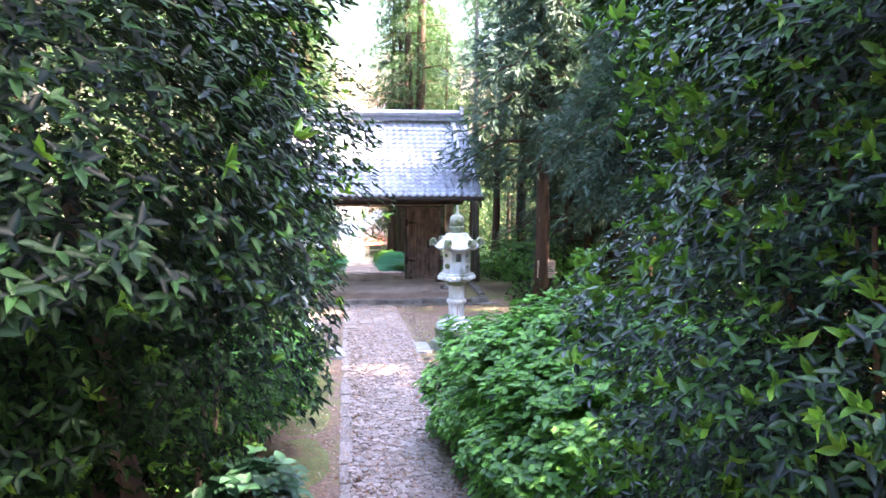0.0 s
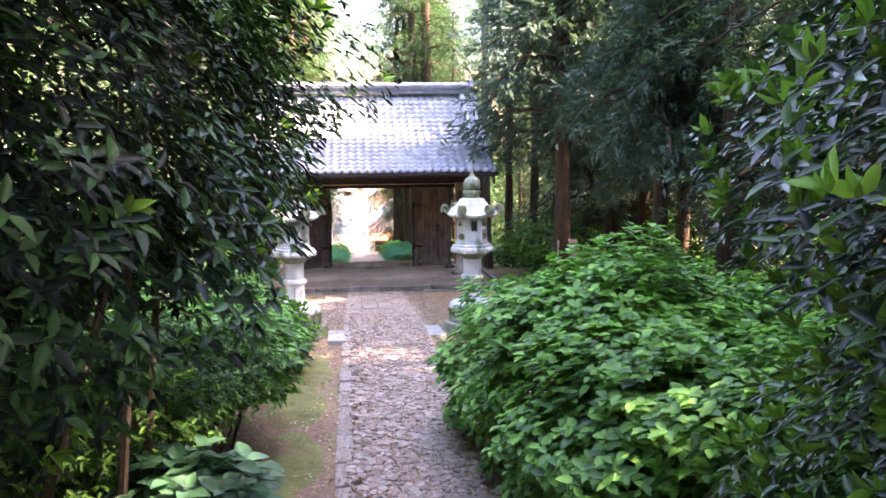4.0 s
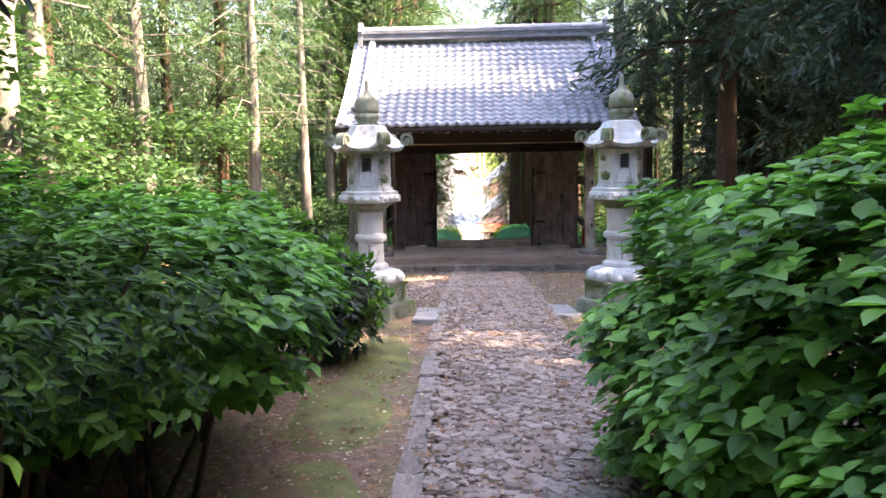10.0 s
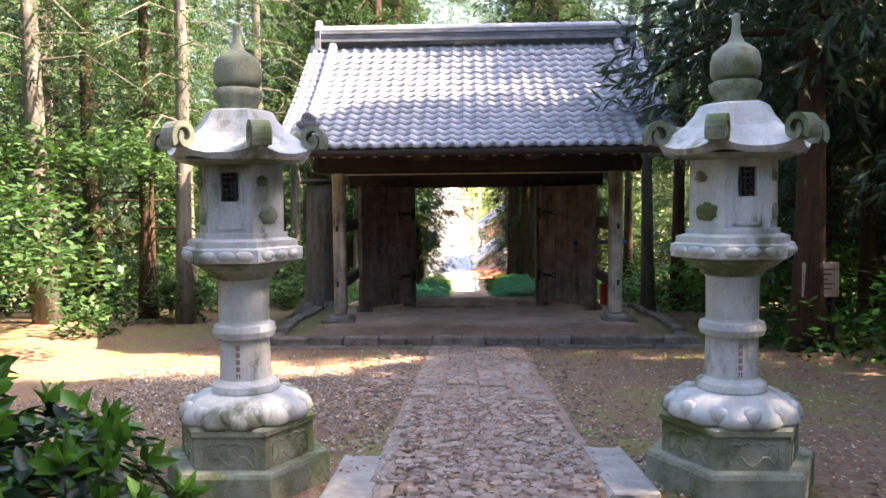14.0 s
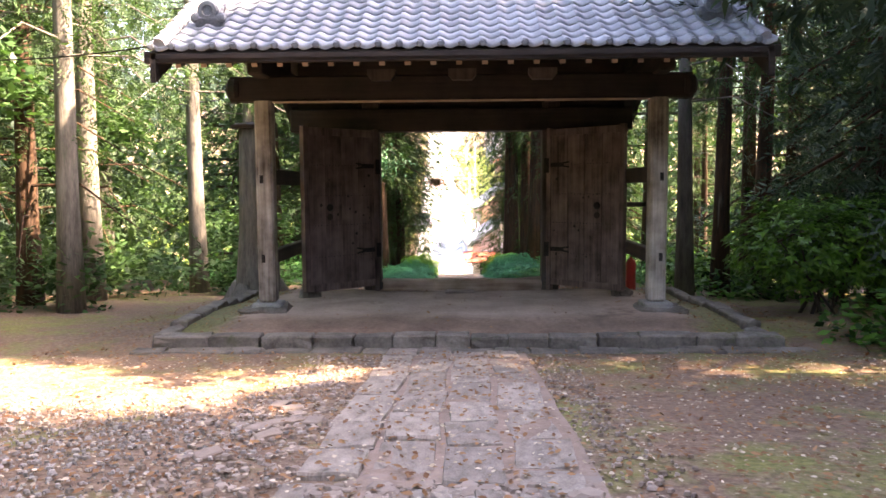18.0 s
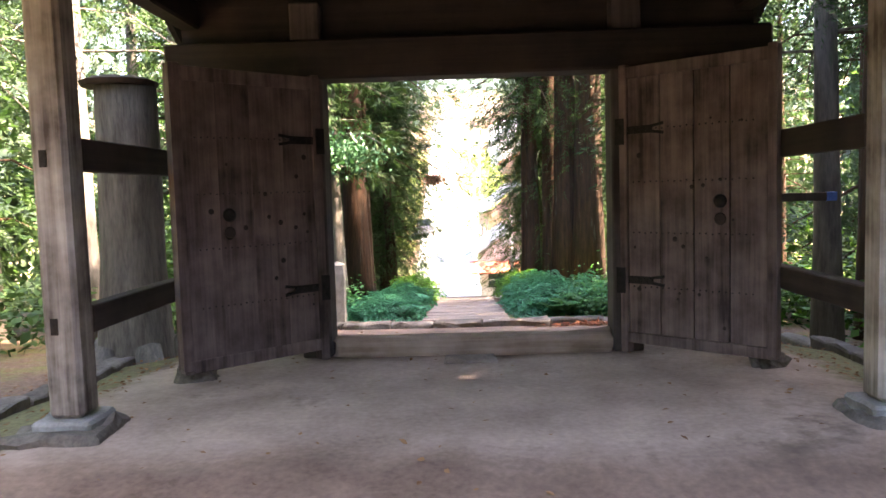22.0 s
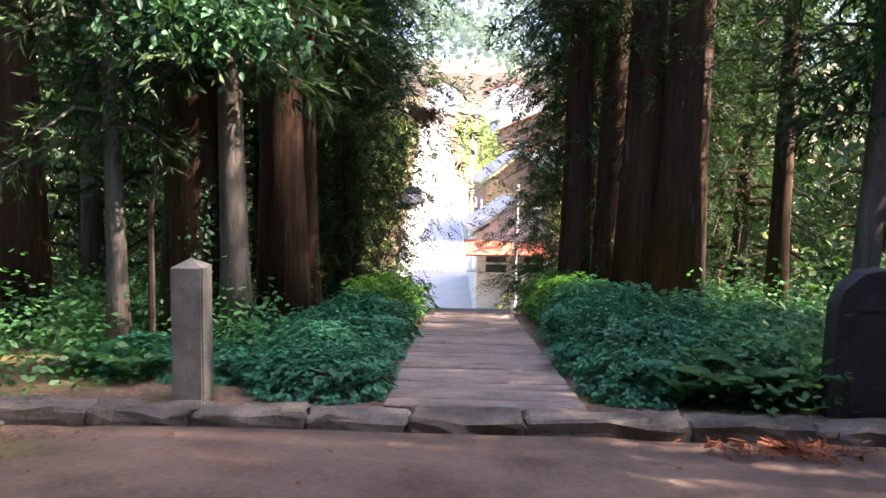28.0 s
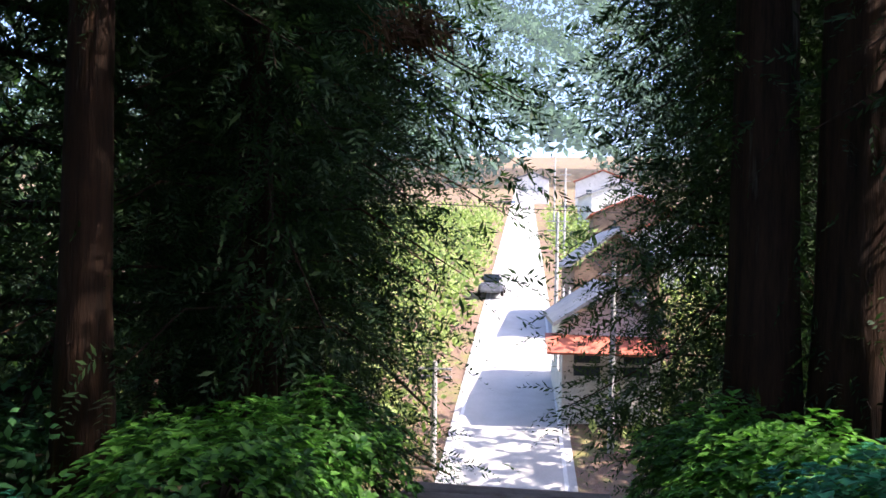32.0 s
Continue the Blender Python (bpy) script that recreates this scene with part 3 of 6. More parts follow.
# doors
def door_leaf(sx, hx, hy, ang, label):
    leaf = empty("gate_door", hx, hy, 0.275, label, "door", "gate doors", rz=ang)
    W, H = 1.31, 2.33
    for k in range(4):
        a, b = 0.07 + k * (W - 0.14) / 4, 0.07 + (k + 1) * (W - 0.14) / 4
        part("plank", box(sx * a + (0.004 if sx > 0 else -0.004), sx * b - (0.004 if sx > 0 else -0.004), -0.025 - 0.002 * (k % 2), 0.02, 0.07, H, 0.004), M_DOOR, leaf)
    # thin sheet added behind the planks to stop light through their gaps
    part("backing", box(sx * 0.02, sx * (W - 0.02), 0.021, 0.035, 0.0, H), M_DOOR, leaf)
    for a, b in ((0.0, 0.07), (W - 0.07, W)):
        part("stile", box(sx * a, sx * b, -0.05, 0.05, -0.11 if a == 0 else 0.0, H + 0.02, 0.006), M_DOOR, leaf)
    part("bottom_rail", box(sx * 0.02, sx * (W - 0.01), -0.045, 0.04, -0.02, 0.07, 0.006), M_DOOR, leaf)
    part("top_rail", box(sx * 0.02, sx * (W - 0.01), -0.045, 0.04, H - 0.1, H, 0.006), M_DOOR, leaf)
    for z in (0.47, 0.93, 1.36, 1.80):
        bm = bmesh.new()
        for k in range(20):
            r = lathe([(0.0075, 0), (0.006, 0.006), (0.002, 0.008)], 6)
            me = bpy.data.meshes.new("t")
            r.to_mesh(me)
            r.free()
            me.transform(pose(sx * (0.12 + k * 0.053), -0.0255, z + 0.004 * math.sin(k * 2.3), 90, 0, 0))
            bm.from_mesh(me)
            bpy.data.meshes.remove(me)
        part("nail_row", bm, M_IRON, leaf, "row of dark iron nail heads")
    for z in (0.53, 1.80):
        hb = bmesh.new()
        box(sx * -0.03, sx * 0.05, -0.062, -0.05, z - 0.12, z + 0.10, bm=hb)
        box(sx * 0.05, sx * 0.30, -0.040, -0.028, z - 0.035, z + 0.03, bm=hb)
        strap = part("hinge_strap", hb, M_IRON, leaf, "forked black iron hinge strap")
        for dz, tilt in ((0.02, 9), (-0.022, -9)):
            part("hinge_fork", box(0 if sx > 0 else -0.11, 0.11 if sx > 0 else 0, -0.006, 0.006, -0.012, 0.012), M_IRON, strap, at=pose(sx * 0.29, -0.034, z + dz, 0, -tilt * sx, 0))
        nb = bmesh.new()
        for k in range(8):
            r = lathe([(0.008, 0), (0.004, 0.008)], 6)
            me = bpy.data.meshes.new("t")
            r.to_mesh(me)
            r.free()
            me.transform(pose(sx * (0.08 + 0.028 * k), -0.04, z + (0.012 if k % 2 else -0.016), 90, 0, 0))
            nb.from_mesh(me)
            bpy.data.meshes.remove(me)
        part("hinge_nails", nb, M_IRON, strap)
    kb = lathe([(0.056, 0), (0.053, 0.012), (0.038, 0.03), (0.02, 0.04)], 14)
    part("door_knob", kb, M_IRON, leaf, "dark round door boss", smooth=True, at=pose(sx * 0.87, -0.026, 1.19, 90, 0, 0))
    part("knob_plate", lathe([(0.05, 0), (0.045, 0.008)], 10), M_BEAM, leaf, at=pose(sx * 0.87, -0.026, 1.05, 90, 0, 0))
    rk = random.Random(11 + sx)
    kn = bmesh.new()
    for k in range(16):
        r = lathe([(rk.uniform(0.010, 0.024), 0), (0.008, 0.003)], 9)
        me = bpy.data.meshes.new("t")
        r.to_mesh(me)
        r.free()
        me.transform(pose(sx * rk.uniform(0.12, 1.05), -0.027, rk.uniform(0.15, 1.9), 90, 0, 0))
        kn.from_mesh(me)
        bpy.data.meshes.remove(me)
    part("wood_knots", kn, M_BEAM, leaf, "dark knots in the boards")
    return leaf


door_leaf(-1, -1.30, 2.13, 44, "weathered grey plank door leaf standing open with nail rows")
door_leaf(1, 1.33, 2.13, -41, "weathered grey plank door leaf standing open with boss")
sill = part("gate_sill", rough_box(-1.235, 1.235, -0.11, 0.11, 0, 0.19, 0.03, 0.02, 5, 4), M_SILL, None, smooth=True, at=pose(0.01, 2.27, 0.125))
tagged(sill, "worn wooden threshold beam between the gate posts", "threshold")
for x, y, r, s in ((-2.2, 1.42, 0.14, 1), (2.32, 1.5, 0.12, 2)):
    ob = part("door_stop_stone", rough_box(-r, r, -r * 0.8, r * 0.8, -0.05, r * 1.1, 0.03, 0.05, s + 20), M_KERB, None, at=pose(x, y, gz(x, y), 0, 0, 20 * s))
    tagged(ob, "rough mossy stone holding the door leaf open", "stone", "door stop stones")
ob = part("threshold_slab", rough_box(-0.22, 0.22, -0.12, 0.12, -0.05, 0.035, 0.015, 0.02, 31), M_TREAD, None, at=pose(-0.02, 1.98, gz(0, 2.0)))
tagged(ob, "flat worn stone slab before the threshold", "stone")

# ---------------------------------------------------------------- stone lanterns
def spiral_curl(width):
    """A scroll at a corner of the lantern roof."""
    bm = bmesh.new()
    n = 22
    ring = []
    for i in range(n + 1):
        a = -0.6 + i / n * 2 * math.pi * 1.25
        r = 0.085 * (1 - 0.62 * i / n)
        ring.append((r * math.cos(a), r * math.sin(a)))
    th = 0.03
    o, q = [], []
    for x, z in ring:
        d = Vector((x, 0, z))
        k = max(0.2, (d.length - th) / max(d.length, 1e-4))
        o.append([bm.verts.new((x, s * width / 2, z)) for s in (-1, 1)])
        q.append([bm.verts.new((x * k, s * width / 2, z * k)) for s in (-1, 1)])
    for i in range(n):
        bm.faces.new((o[i][0], o[i + 1][0], o[i + 1][1], o[i][1]))
        bm.faces.new((q[i][0], q[i][1], q[i + 1][1], q[i + 1][0]))
        bm.faces.new((o[i][0], q[i][0], q[i + 1][0], o[i + 1][0]))
        bm.faces.new((o[i][1], o[i + 1][1], q[i + 1][1], q[i][1]))
    bmesh.ops.create_uvsphere(bm, u_segments=10, v_segments=6, radius=0.03)
    return bm


def hexa(profile, phase=0.0):
    return lathe(profile, 6, phase=phase)


def hex_roof():
    """Six-sided lantern cap with hollow slopes and lifted corners."""
    bm = bmesh.new()
    rings = []
    for j, (r, z) in enumerate([(0.40, 0.0), (0.415, 0.035), (0.34, 0.085), (0.265, 0.16), (0.215, 0.24), (0.19, 0.29), (0.15, 0.305)]):
        ring = []
        for k in range(36):
            a = 2 * math.pi * k / 36
            hexr = math.cos(math.pi / 6) / math.cos((a % (math.pi / 3)) - math.pi / 6)
            lift = 0.075 * max(0, 1 - j / 4) * (abs(((a % (math.pi / 3)) / (math.pi / 6)) - 1)) ** 3
            ring.append(bm.verts.new((r * hexr * 1.08 * math.cos(a), r * hexr * 1.08 * math.sin(a), z + lift)))
        rings.append(ring)
    for a, b in zip(rings, rings[1:]):
        for k in range(36):
            bm.faces.new((a[k], a[(k + 1) % 36], b[(k + 1) % 36], b[k]))
    bm.faces.new(rings[0][::-1])
    bm.faces.new(rings[-1])
    return bm


def stone_lantern(x, y, rz, label):
    L = empty("stone_lantern", x, y, ground_z(x, y), label, "stone lantern", "stone lanterns by the path", rz=rz)
    L.scale = (0.84, 0.84, 1.0)
    part("plinth", hexa([(0.60, -0.25), (0.60, 0.165), (0.585, 0.19)]), M_MOSSY, L, "wide hexagonal plinth slab")
    part("base", hexa([(0.485, 0.19), (0.485, 0.375), (0.505, 0.385), (0.505, 0.415), (0.47, 0.425)]), M_MOSSY, L, "hexagonal base carved with cloud panels")
    for k in range(6):                          # carved cloud panel on each face: lobed outline, scooped below
        a = math.pi / 3 * k + math.pi / 6
        bm = bmesh.new()
        pts = []
        for i in range(13):
            t = i / 12
            pts.append((0.17 * (2 * t - 1), 0, 0.058 + 0.018 * abs(math.sin(t * math.pi * 4)) - 0.02 * (abs(2 * t - 1) ** 3)))
        for i in range(11):
            t = i / 10
            pts.append((0.17 * (1 - 2 * t) * (1 + 0.06 * math.sin(math.pi * t)), 0, -0.035 - 0.03 * math.cos(4 * math.pi * t)))
        pts.append(pts[0])
        tube([Vector(p) for p in pts], [0.0085] * len(pts), 5, bm)
        part("carved_panel", bm, M_MOSSY, L, at=pose(0.421 * math.cos(a), 0.421 * math.sin(a), 0.275, 0, 0, math.degrees(a) + 90))
    part("lotus_base", lathe([(0.43, 0.42), (0.46, 0.445), (0.435, 0.50), (0.36, 0.545), (0.28, 0.565), (0.235, 0.575)], 96, 12, 0.09), M_STONE, L, "ring of carved lotus petals", smooth=True)
    for k in range(12):
        a = math.pi / 6 * k
        bm = bmesh.new()
        bmesh.ops.create_uvsphere(bm, u_segments=10, v_segments=8, radius=1.0, matrix=Matrix.Diagonal((0.05, 0.078, 0.055, 1)))
        part("petal", bm, M_STONE, L, smooth=True, at=pose(0.405 * math.cos(a), 0.405 * math.sin(a), 0.485, 0, 0, math.degrees(a)))
    part("shaft", lathe([(0.235, 0.56), (0.245, 0.585), (0.235, 0.62), (0.20, 0.635), (0.182, 0.65), (0.177, 0.89), (0.182, 0.895), (0.215, 0.905), (0.228, 0.94), (0.215, 0.975), (0.182, 0.985), (0.177, 1.0), (0.180, 1.235), (0.187, 1.25)], 32), M_STONE, L, "round pale granite shaft with a ring", smooth=False)
    for k in range(5):                          # column of worn characters
        part("carved_mark", box(-0.014, 0.014, -0.001, 0.0015, -0.015, 0.015), M_RUST, L, "worn red-painted carved character", at=pose(0.0, -0.180, 0.85 - 0.042 * k))
    part("lower_bowl", lathe([(0.18, 1.25), (0.215, 1.265), (0.215, 1.285), (0.25, 1.30), (0.33, 1.345), (0.355, 1.36)], 96, 12, 0.06), M_MOSSY, L, "petalled bowl under the platform", smooth=True)
    part("platform", hexa([(0.40, 1.36), (0.435, 1.37), (0.435, 1.44), (0.40, 1.45), (0.40, 1.485), (0.33, 1.50), (0.33, 1.53)]), M_STONE, L, "hexagonal platform with carved rim")
    for k in range(6):
        a = math.pi / 3 * k + math.pi / 6
        for j in (-1, 0, 1):
            bm = bmesh.new()
            bmesh.ops.create_uvsphere(bm, u_segments=8, v_segments=6, radius=1.0, matrix=Matrix.Diagonal((0.026, 0.060, 0.030, 1)))
            part("rim_petal", bm, M_STONE, L, smooth=True, at=Matrix.Rotation(a, 4, "Z") @ pose(0.377, j * 0.125, 1.405))
    # fire box with real openings
    for k in range(6):
        a = math.pi / 3 * k + math.pi / 6
        bm = bmesh.new()
        w, r, z0, z1 = 0.155, 0.262, 1.53, 1.95
        if k == 4:
            box(r - 0.045, r, -w, w, z0, z0 + 0.185, bm=bm)
            box(r - 0.045, r, -w, w, z1 - 0.07, z1, bm=bm)
            box(r - 0.045, r, -w, -0.062, z0 + 0.185, z1 - 0.07, bm=bm)
            box(r - 0.045, r, 0.062, w, z0 + 0.185, z1 - 0.07, bm=bm)
        else:
            box(r - 0.045, r, -w, w, z0, z1, bm=bm)
        face = part("fire_box_face", bm, M_STONE, L, "carved face of the fire box", at=Matrix.Rotation(a, 4, "Z"))
        if k == 4:                              # pierced lattice behind the window
            fb = bmesh.new()
            for q in (-0.031, 0.0, 0.031):
                box(r - 0.043, r - 0.036, q - 0.004, q + 0.004, z0 + 0.185, z1 - 0.07, bm=fb)
            for q in (0.22, 0.255, 0.29, 0.325):
                box(r - 0.042, r - 0.037, -0.062, 0.062, z0 + q - 0.004, z0 + q + 0.004, bm=fb)
            part("lattice", fb, M_DARKSTONE, face, "dark pierced lattice")
        if k % 2 == 0:
            fb = bmesh.new()
            for s in (-1, 1):
                box(r, r + 0.012, s * 0.085 - 0.012, s * 0.085 + 0.012, z0 + 0.02, z1 - 0.03, 0.003, bm=fb)
            box(r, r + 0.012, -0.097, 0.097, z0 + 0.02, z0 + 0.04, 0.003, bm=fb)
            part("window_frame", fb, M_STONE, face)
        else:
            for cy, cz, rs in ((0.0, 1.63, 1.0), (-0.05, 1.83, 0.62)):
                fb = bmesh.new()
                bmesh.ops.create_uvsphere(fb, u_segments=16, v_segments=12, radius=1.0)
                for v in fb.verts:
                    lump = 1 + 0.45 * noise.noise(v.co * 2.3 + Vector((k * 3.0, cz * 9, 0)))
                    v.co = Vector((r + 0.03 * v.co.x * lump, cy + 0.085 * rs * v.co.y * lump, cz + 0.05 * rs * v.co.z * lump))
                part("relief", fb, M_MOSSY, face, "weathered carved relief", smooth=True)
    part("fire_box_floor", hexa([(0.26, 1.52), (0.26, 1.535)]), M_GREYSTONE, L)
    part("roof", hex_roof(), M_STONE, L, "curved hexagonal cap with moss stains", smooth=False, at=pose(0, 0, 1.95) @ Matrix.Diagonal((1.2, 1.2, 1.0, 1)))
    part("roof_soffit", hexa([(0.27, 1.92), (0.46, 1.955)]), M_MOSSY, L)
    for k in range(6):
        a = math.pi / 3 * k
        part("roof_scroll", spiral_curl(0.11), M_MOSSY, L, "rolled scroll at the roof corner", at=Matrix.Rotation(a, 4, "Z") @ pose(0.525, 0, 2.075) @ Matrix.Diagonal((1.25, 1.15, 1.2, 1)))
    part("finial_lotus", lathe([(0.15, 2.245), (0.165, 2.26), (0.13, 2.28), (0.165, 2.33), (0.17, 2.37), (0.13, 2.39)], 72, 10, 0.07), M_MOSSY, L, "lotus collar", smooth=True)
    part("finial_jewel", lathe([(0.14, 2.385), (0.165, 2.42), (0.168, 2.49), (0.15, 2.55), (0.10, 2.585), (0.055, 2.61), (0.032, 2.66), (0.026, 2.72), (0.03, 2.76), (0.012, 2.775)], 24), M_MOSSY, L, "onion-shaped jewel finial", smooth=True)
    return L


stone_lantern(-1.53, -8.83, 0, "tall pale granite lantern beside the paved path with mossy cap")
stone_lantern(1.40, -8.83, 0, "tall pale granite lantern on hexagonal mossy plinth")
for x0, x1, y0, y1 in ((-1.02, -0.72, -9.45, -8.35), (0.62, 0.90, -9.2, -8.1)):
    yc = (y0 + y1) / 2
    ob = part("lantern_step_slab", rough_box(x0, x1, y0 - yc, y1 - yc, -0.06, 0.035, 0.012, 0.012, int(x0 * 10) + 40), M_GREYSTONE, None, at=pose(0, yc, ground_z(0, yc), -4.8, 0, 0))
    tagged(ob, "pale flat stone slab beside the lantern", "slab", "slabs by the lanterns")

# ---------------------------------------------------------------- plants


def shrub(name, blobs, mat, n, size, aspect, label, category, seed, whorl=0, shell=0.4, droop=0.2, fold=0.18, stems=9, upward=1.3, young=None, singles=0):
    """A leafy shrub: stems from the ground and a crown of single leaves over lumpy mounds."""
    rng = np.random.default_rng(seed)
    rnd = random.Random(seed)
    blobs = [(lane(q[0], q[1]), q[1], q[2] + ground_z(q[0], q[1]), *q[3:]) for q in blobs]
    low = min(ground_z(q[0], q[1]) for q in blobs)
    b0 = blobs[0]
    base = Vector((b0[0], b0[1], ground_z(b0[0], b0[1])))
    ob = empty(name, base.x, base.y, base.z, label, category)
    for k in range(stems):
        q = blobs[rnd.randrange(len(blobs))]
        foot = Vector((q[0] + rnd.uniform(-0.3, 0.3) * q[3], q[1] + rnd.uniform(-0.3, 0.3) * q[4], 0))
        foot.z = ground_z(foot.x, foot.y) - 0.05
        tip = Vector((q[0] + rnd.uniform(-0.75, 0.75) * q[3], q[1] + rnd.uniform(-0.75, 0.75) * q[4], q[2] + rnd.uniform(0.0, 0.55) * q[5]))
        mid = foot.lerp(tip, 0.5) + Vector((rnd.uniform(-0.1, 0.1), rnd.uniform(-0.1, 0.1), 0.1))
        r = rnd.uniform(0.008, 0.018) * (1 + q[5])
        part("stem", tube([foot - base, mid - base, tip - base], [r, r * 0.7, r * 0.3], 6), M_STEM, ob)
    if whorl:
        c, d = blob_points(rng, n // whorl, blobs, shell, low + 0.05)
        pos = np.repeat(c, whorl, 0) + rng.normal(size=(len(c) * whorl, 3)) * size * 0.12
        out = np.repeat(d, whorl, 0)
        ang = np.tile(np.arange(whorl) * 2 * np.pi / whorl, len(c)) + np.repeat(rng.random(len(c)) * 6.3, whorl)
        axis = unit(out + np.array([0, 0, upward]))
        a = unit(np.cross(axis, np.array([0.31, 0.87, 0.11])))
        bb = np.cross(axis, a)
        along = a * np.cos(ang)[:, None] + bb * np.sin(ang)[:, None] + axis * rng.uniform(-0.1, 0.45, len(pos))[:, None] + out * 0.35
        nor = axis
    else:
        pos, out = blob_points(rng, n, blobs, shell, low + 0.05)
        nor = unit(out + np.array([0, 0, upward]) + rng.normal(size=pos.shape) * 0.45)
        along = unit(np.cross(nor, rng.normal(size=pos.shape))) + out * 0.35
    ln = size * rng.uniform(0.65, 1.25, len(pos))
    shape = broad_leaf_mesh if singles else leaf_mesh
    me = shape("foliage", pos - np.array(base), along, nor, ln, ln * aspect, fold, droop)
    leaves("foliage", me, mat, ob)
    if singles:                                 # the outermost leaves, each a piece of its own
        one = broad_leaf_mesh("leaf", np.zeros((1, 3)), np.array([[0.0, 1, 0]]), np.array([[0.0, 0, 1]]), np.array([size * 1.15]), np.array([size * 1.15 * aspect]), fold, droop)
        one.materials.append(mat)
        c1, d1 = blob_points(rng, singles, blobs, 0.02, low + 0.2)
        for p, q in zip(c1, d1):
            lf = new("leaf", one)
            lf.parent = ob
            lf.matrix_basis = Matrix.LocRotScale(Vector(p) - base, Euler((rnd.uniform(-0.5, 0.1), rnd.uniform(-0.3, 0.3), math.atan2(-q[0], q[1]) + rnd.uniform(-0.6, 0.6))), None)
    if young:
        k = max(1, len(pos) // young[1])
        c, d = blob_points(rng, k // 5 + 1, blobs, 0.08, low + 0.3)
        pos = np.repeat(c, 5, 0)
        axis = np.repeat(unit(d + np.array([0, 0, 0.8])), 5, 0)
        along = axis + rng.normal(size=pos.shape) * 0.55
        ln = size * rng.uniform(0.8, 1.3, len(pos))
        me = leaf_mesh("young_growth", pos - np.array(base), along, unit(rng.normal(size=pos.shape) + axis * 0.5), ln, ln * aspect, fold, droop)
        leaves("young_growth", me, young[0], ob, "bright young leaf shoots")
    return ob


shrub("evergreen_shrub", [(2.25, -19.57, 1.9, 1.75, 1.7, 2.1), (2.0, -20.00, 3.6, 1.5, 1.5, 1.5), (3.1, -18.62, 1.4, 1.3, 1.2, 1.4)], M_CAMELLIA, 95000, 0.068, 0.38,
      "tall dense evergreen shrub with glossy dark leaves and yellow-green shoots", "shrub", 1, whorl=5, shell=0.6, young=(M_GLOSSY2, 6))
TREE_L = [(-2.45, -18.53, 3.2, 1.75, 2.3, 1.75), (-2.3, -17.23, 3.4, 1.6, 1.7, 1.4), (-2.2, -19.83, 3.3, 1.45, 1.5, 1.5), (-3.0, -18.36, 2.7, 1.5, 1.6, 0.85), (-1.75, -16.37, 2.9, 1.0, 0.95, 0.85)]
ever = shrub("evergreen_tree", TREE_L, M_GLOSSY, 125000, 0.062, 0.38,
      "broad evergreen tree with glossy dark leaves overhanging the path", "tree", 2, whorl=5, shell=0.5, young=(M_GLOSSY2, 34))
# trunks of the overhanging tree
for dx, dy, tx, ty in ((0, 0, -0.3, -1.6), (-0.3, 0.1, -0.9, -0.8), (0.12, -0.17, 0.2, -2.2)):
    part("trunk", tube([(dx, dy, -0.1), (dx + tx * 0.3, dy + ty * 0.3, 0.9), (dx + tx * 0.7, dy + ty * 0.7, 2.0), (dx + tx, dy + ty, 3.3)], [0.10, 0.08, 0.06, 0.03], 9), M_STEM, ever,
         at=pose(0.46, 0.93, 0.0))

shrub("hydrangea_bush", [(1.62, -14.03, 0.75, 1.32, 1.2, 0.95), (1.75, -14.98, 0.95, 1.3, 1.1, 1.05)], M_HYDR, 26000, 0.09, 0.66,
      "rounded hydrangea bush with broad fresh green leaves", "shrub", 3, whorl=4, shell=0.3, droop=0.28, upward=2.0, singles=70)
shrub("hydrangea_bush", [(1.75, -16.19, 0.75, 1.25, 1.15, 0.95), (2.4, -17.23, 0.8, 1.2, 1.0, 1.0), (3.0, -14.90, 0.8, 1.3, 1.5, 1.0)], M_HYDR, 28000, 0.09, 0.66,
      "large hydrangea bush with broad green leaves leaning over the path", "shrub", 4, whorl=4, shell=0.3, droop=0.28, upward=2.0, singles=70)
shrub("azalea_hedge", [(-2.5, -16.28, 1.26, 1.2, 1.0, 0.37), (-3.3, -15.50, 1.3, 1.5, 1.2, 0.5), (-2.2, -15.33, 1.26, 1.05, 0.9, 0.38), (-4.4, -16.11, 1.3, 1.3, 1.2, 0.5)], M_AZALEA, 34000, 0.055, 0.45,
      "low clipped azalea hedge with small green leaves", "shrub", 5, whorl=5, shell=0.4, stems=26)
shrub("hydrangea_bush", [(-2.05, -14.12, 1.08, 1.0, 1.15, 0.48), (-3.3, -13.34, 1.15, 1.3, 1.1, 0.58), (-2.3, -12.95, 1.1, 1.0, 0.85, 0.52)], M_HYDR, 27000, 0.082, 0.64,
      "bright green hydrangea bush with bare stems below", "shrub", 6, whorl=4, shell=0.4, stems=30, droop=0.28, upward=2.0, singles=70)
shrub("hydrangea_bush", [(-1.52, -16.9, 0.80, 0.48, 0.46, 0.36)], M_SHADEHYDR, 1500, 0.12, 0.68,
      "low hydrangea plant with large leaves at the path edge", "shrub", 7, whorl=4, stems=5, droop=0.25, upward=2.0, singles=40)
shrub("evergreen_shrub", [(-1.62, -11.0, 0.50, 0.46, 0.5, 0.48), (-2.15, -11.25, 0.80, 0.58, 0.55, 0.60)], M_CAMELLIA, 5200, 0.095, 0.42,
      "small evergreen shrub beside the lantern plinth", "shrub", 8, whorl=5, stems=8, young=(M_GLOSSY2, 3))
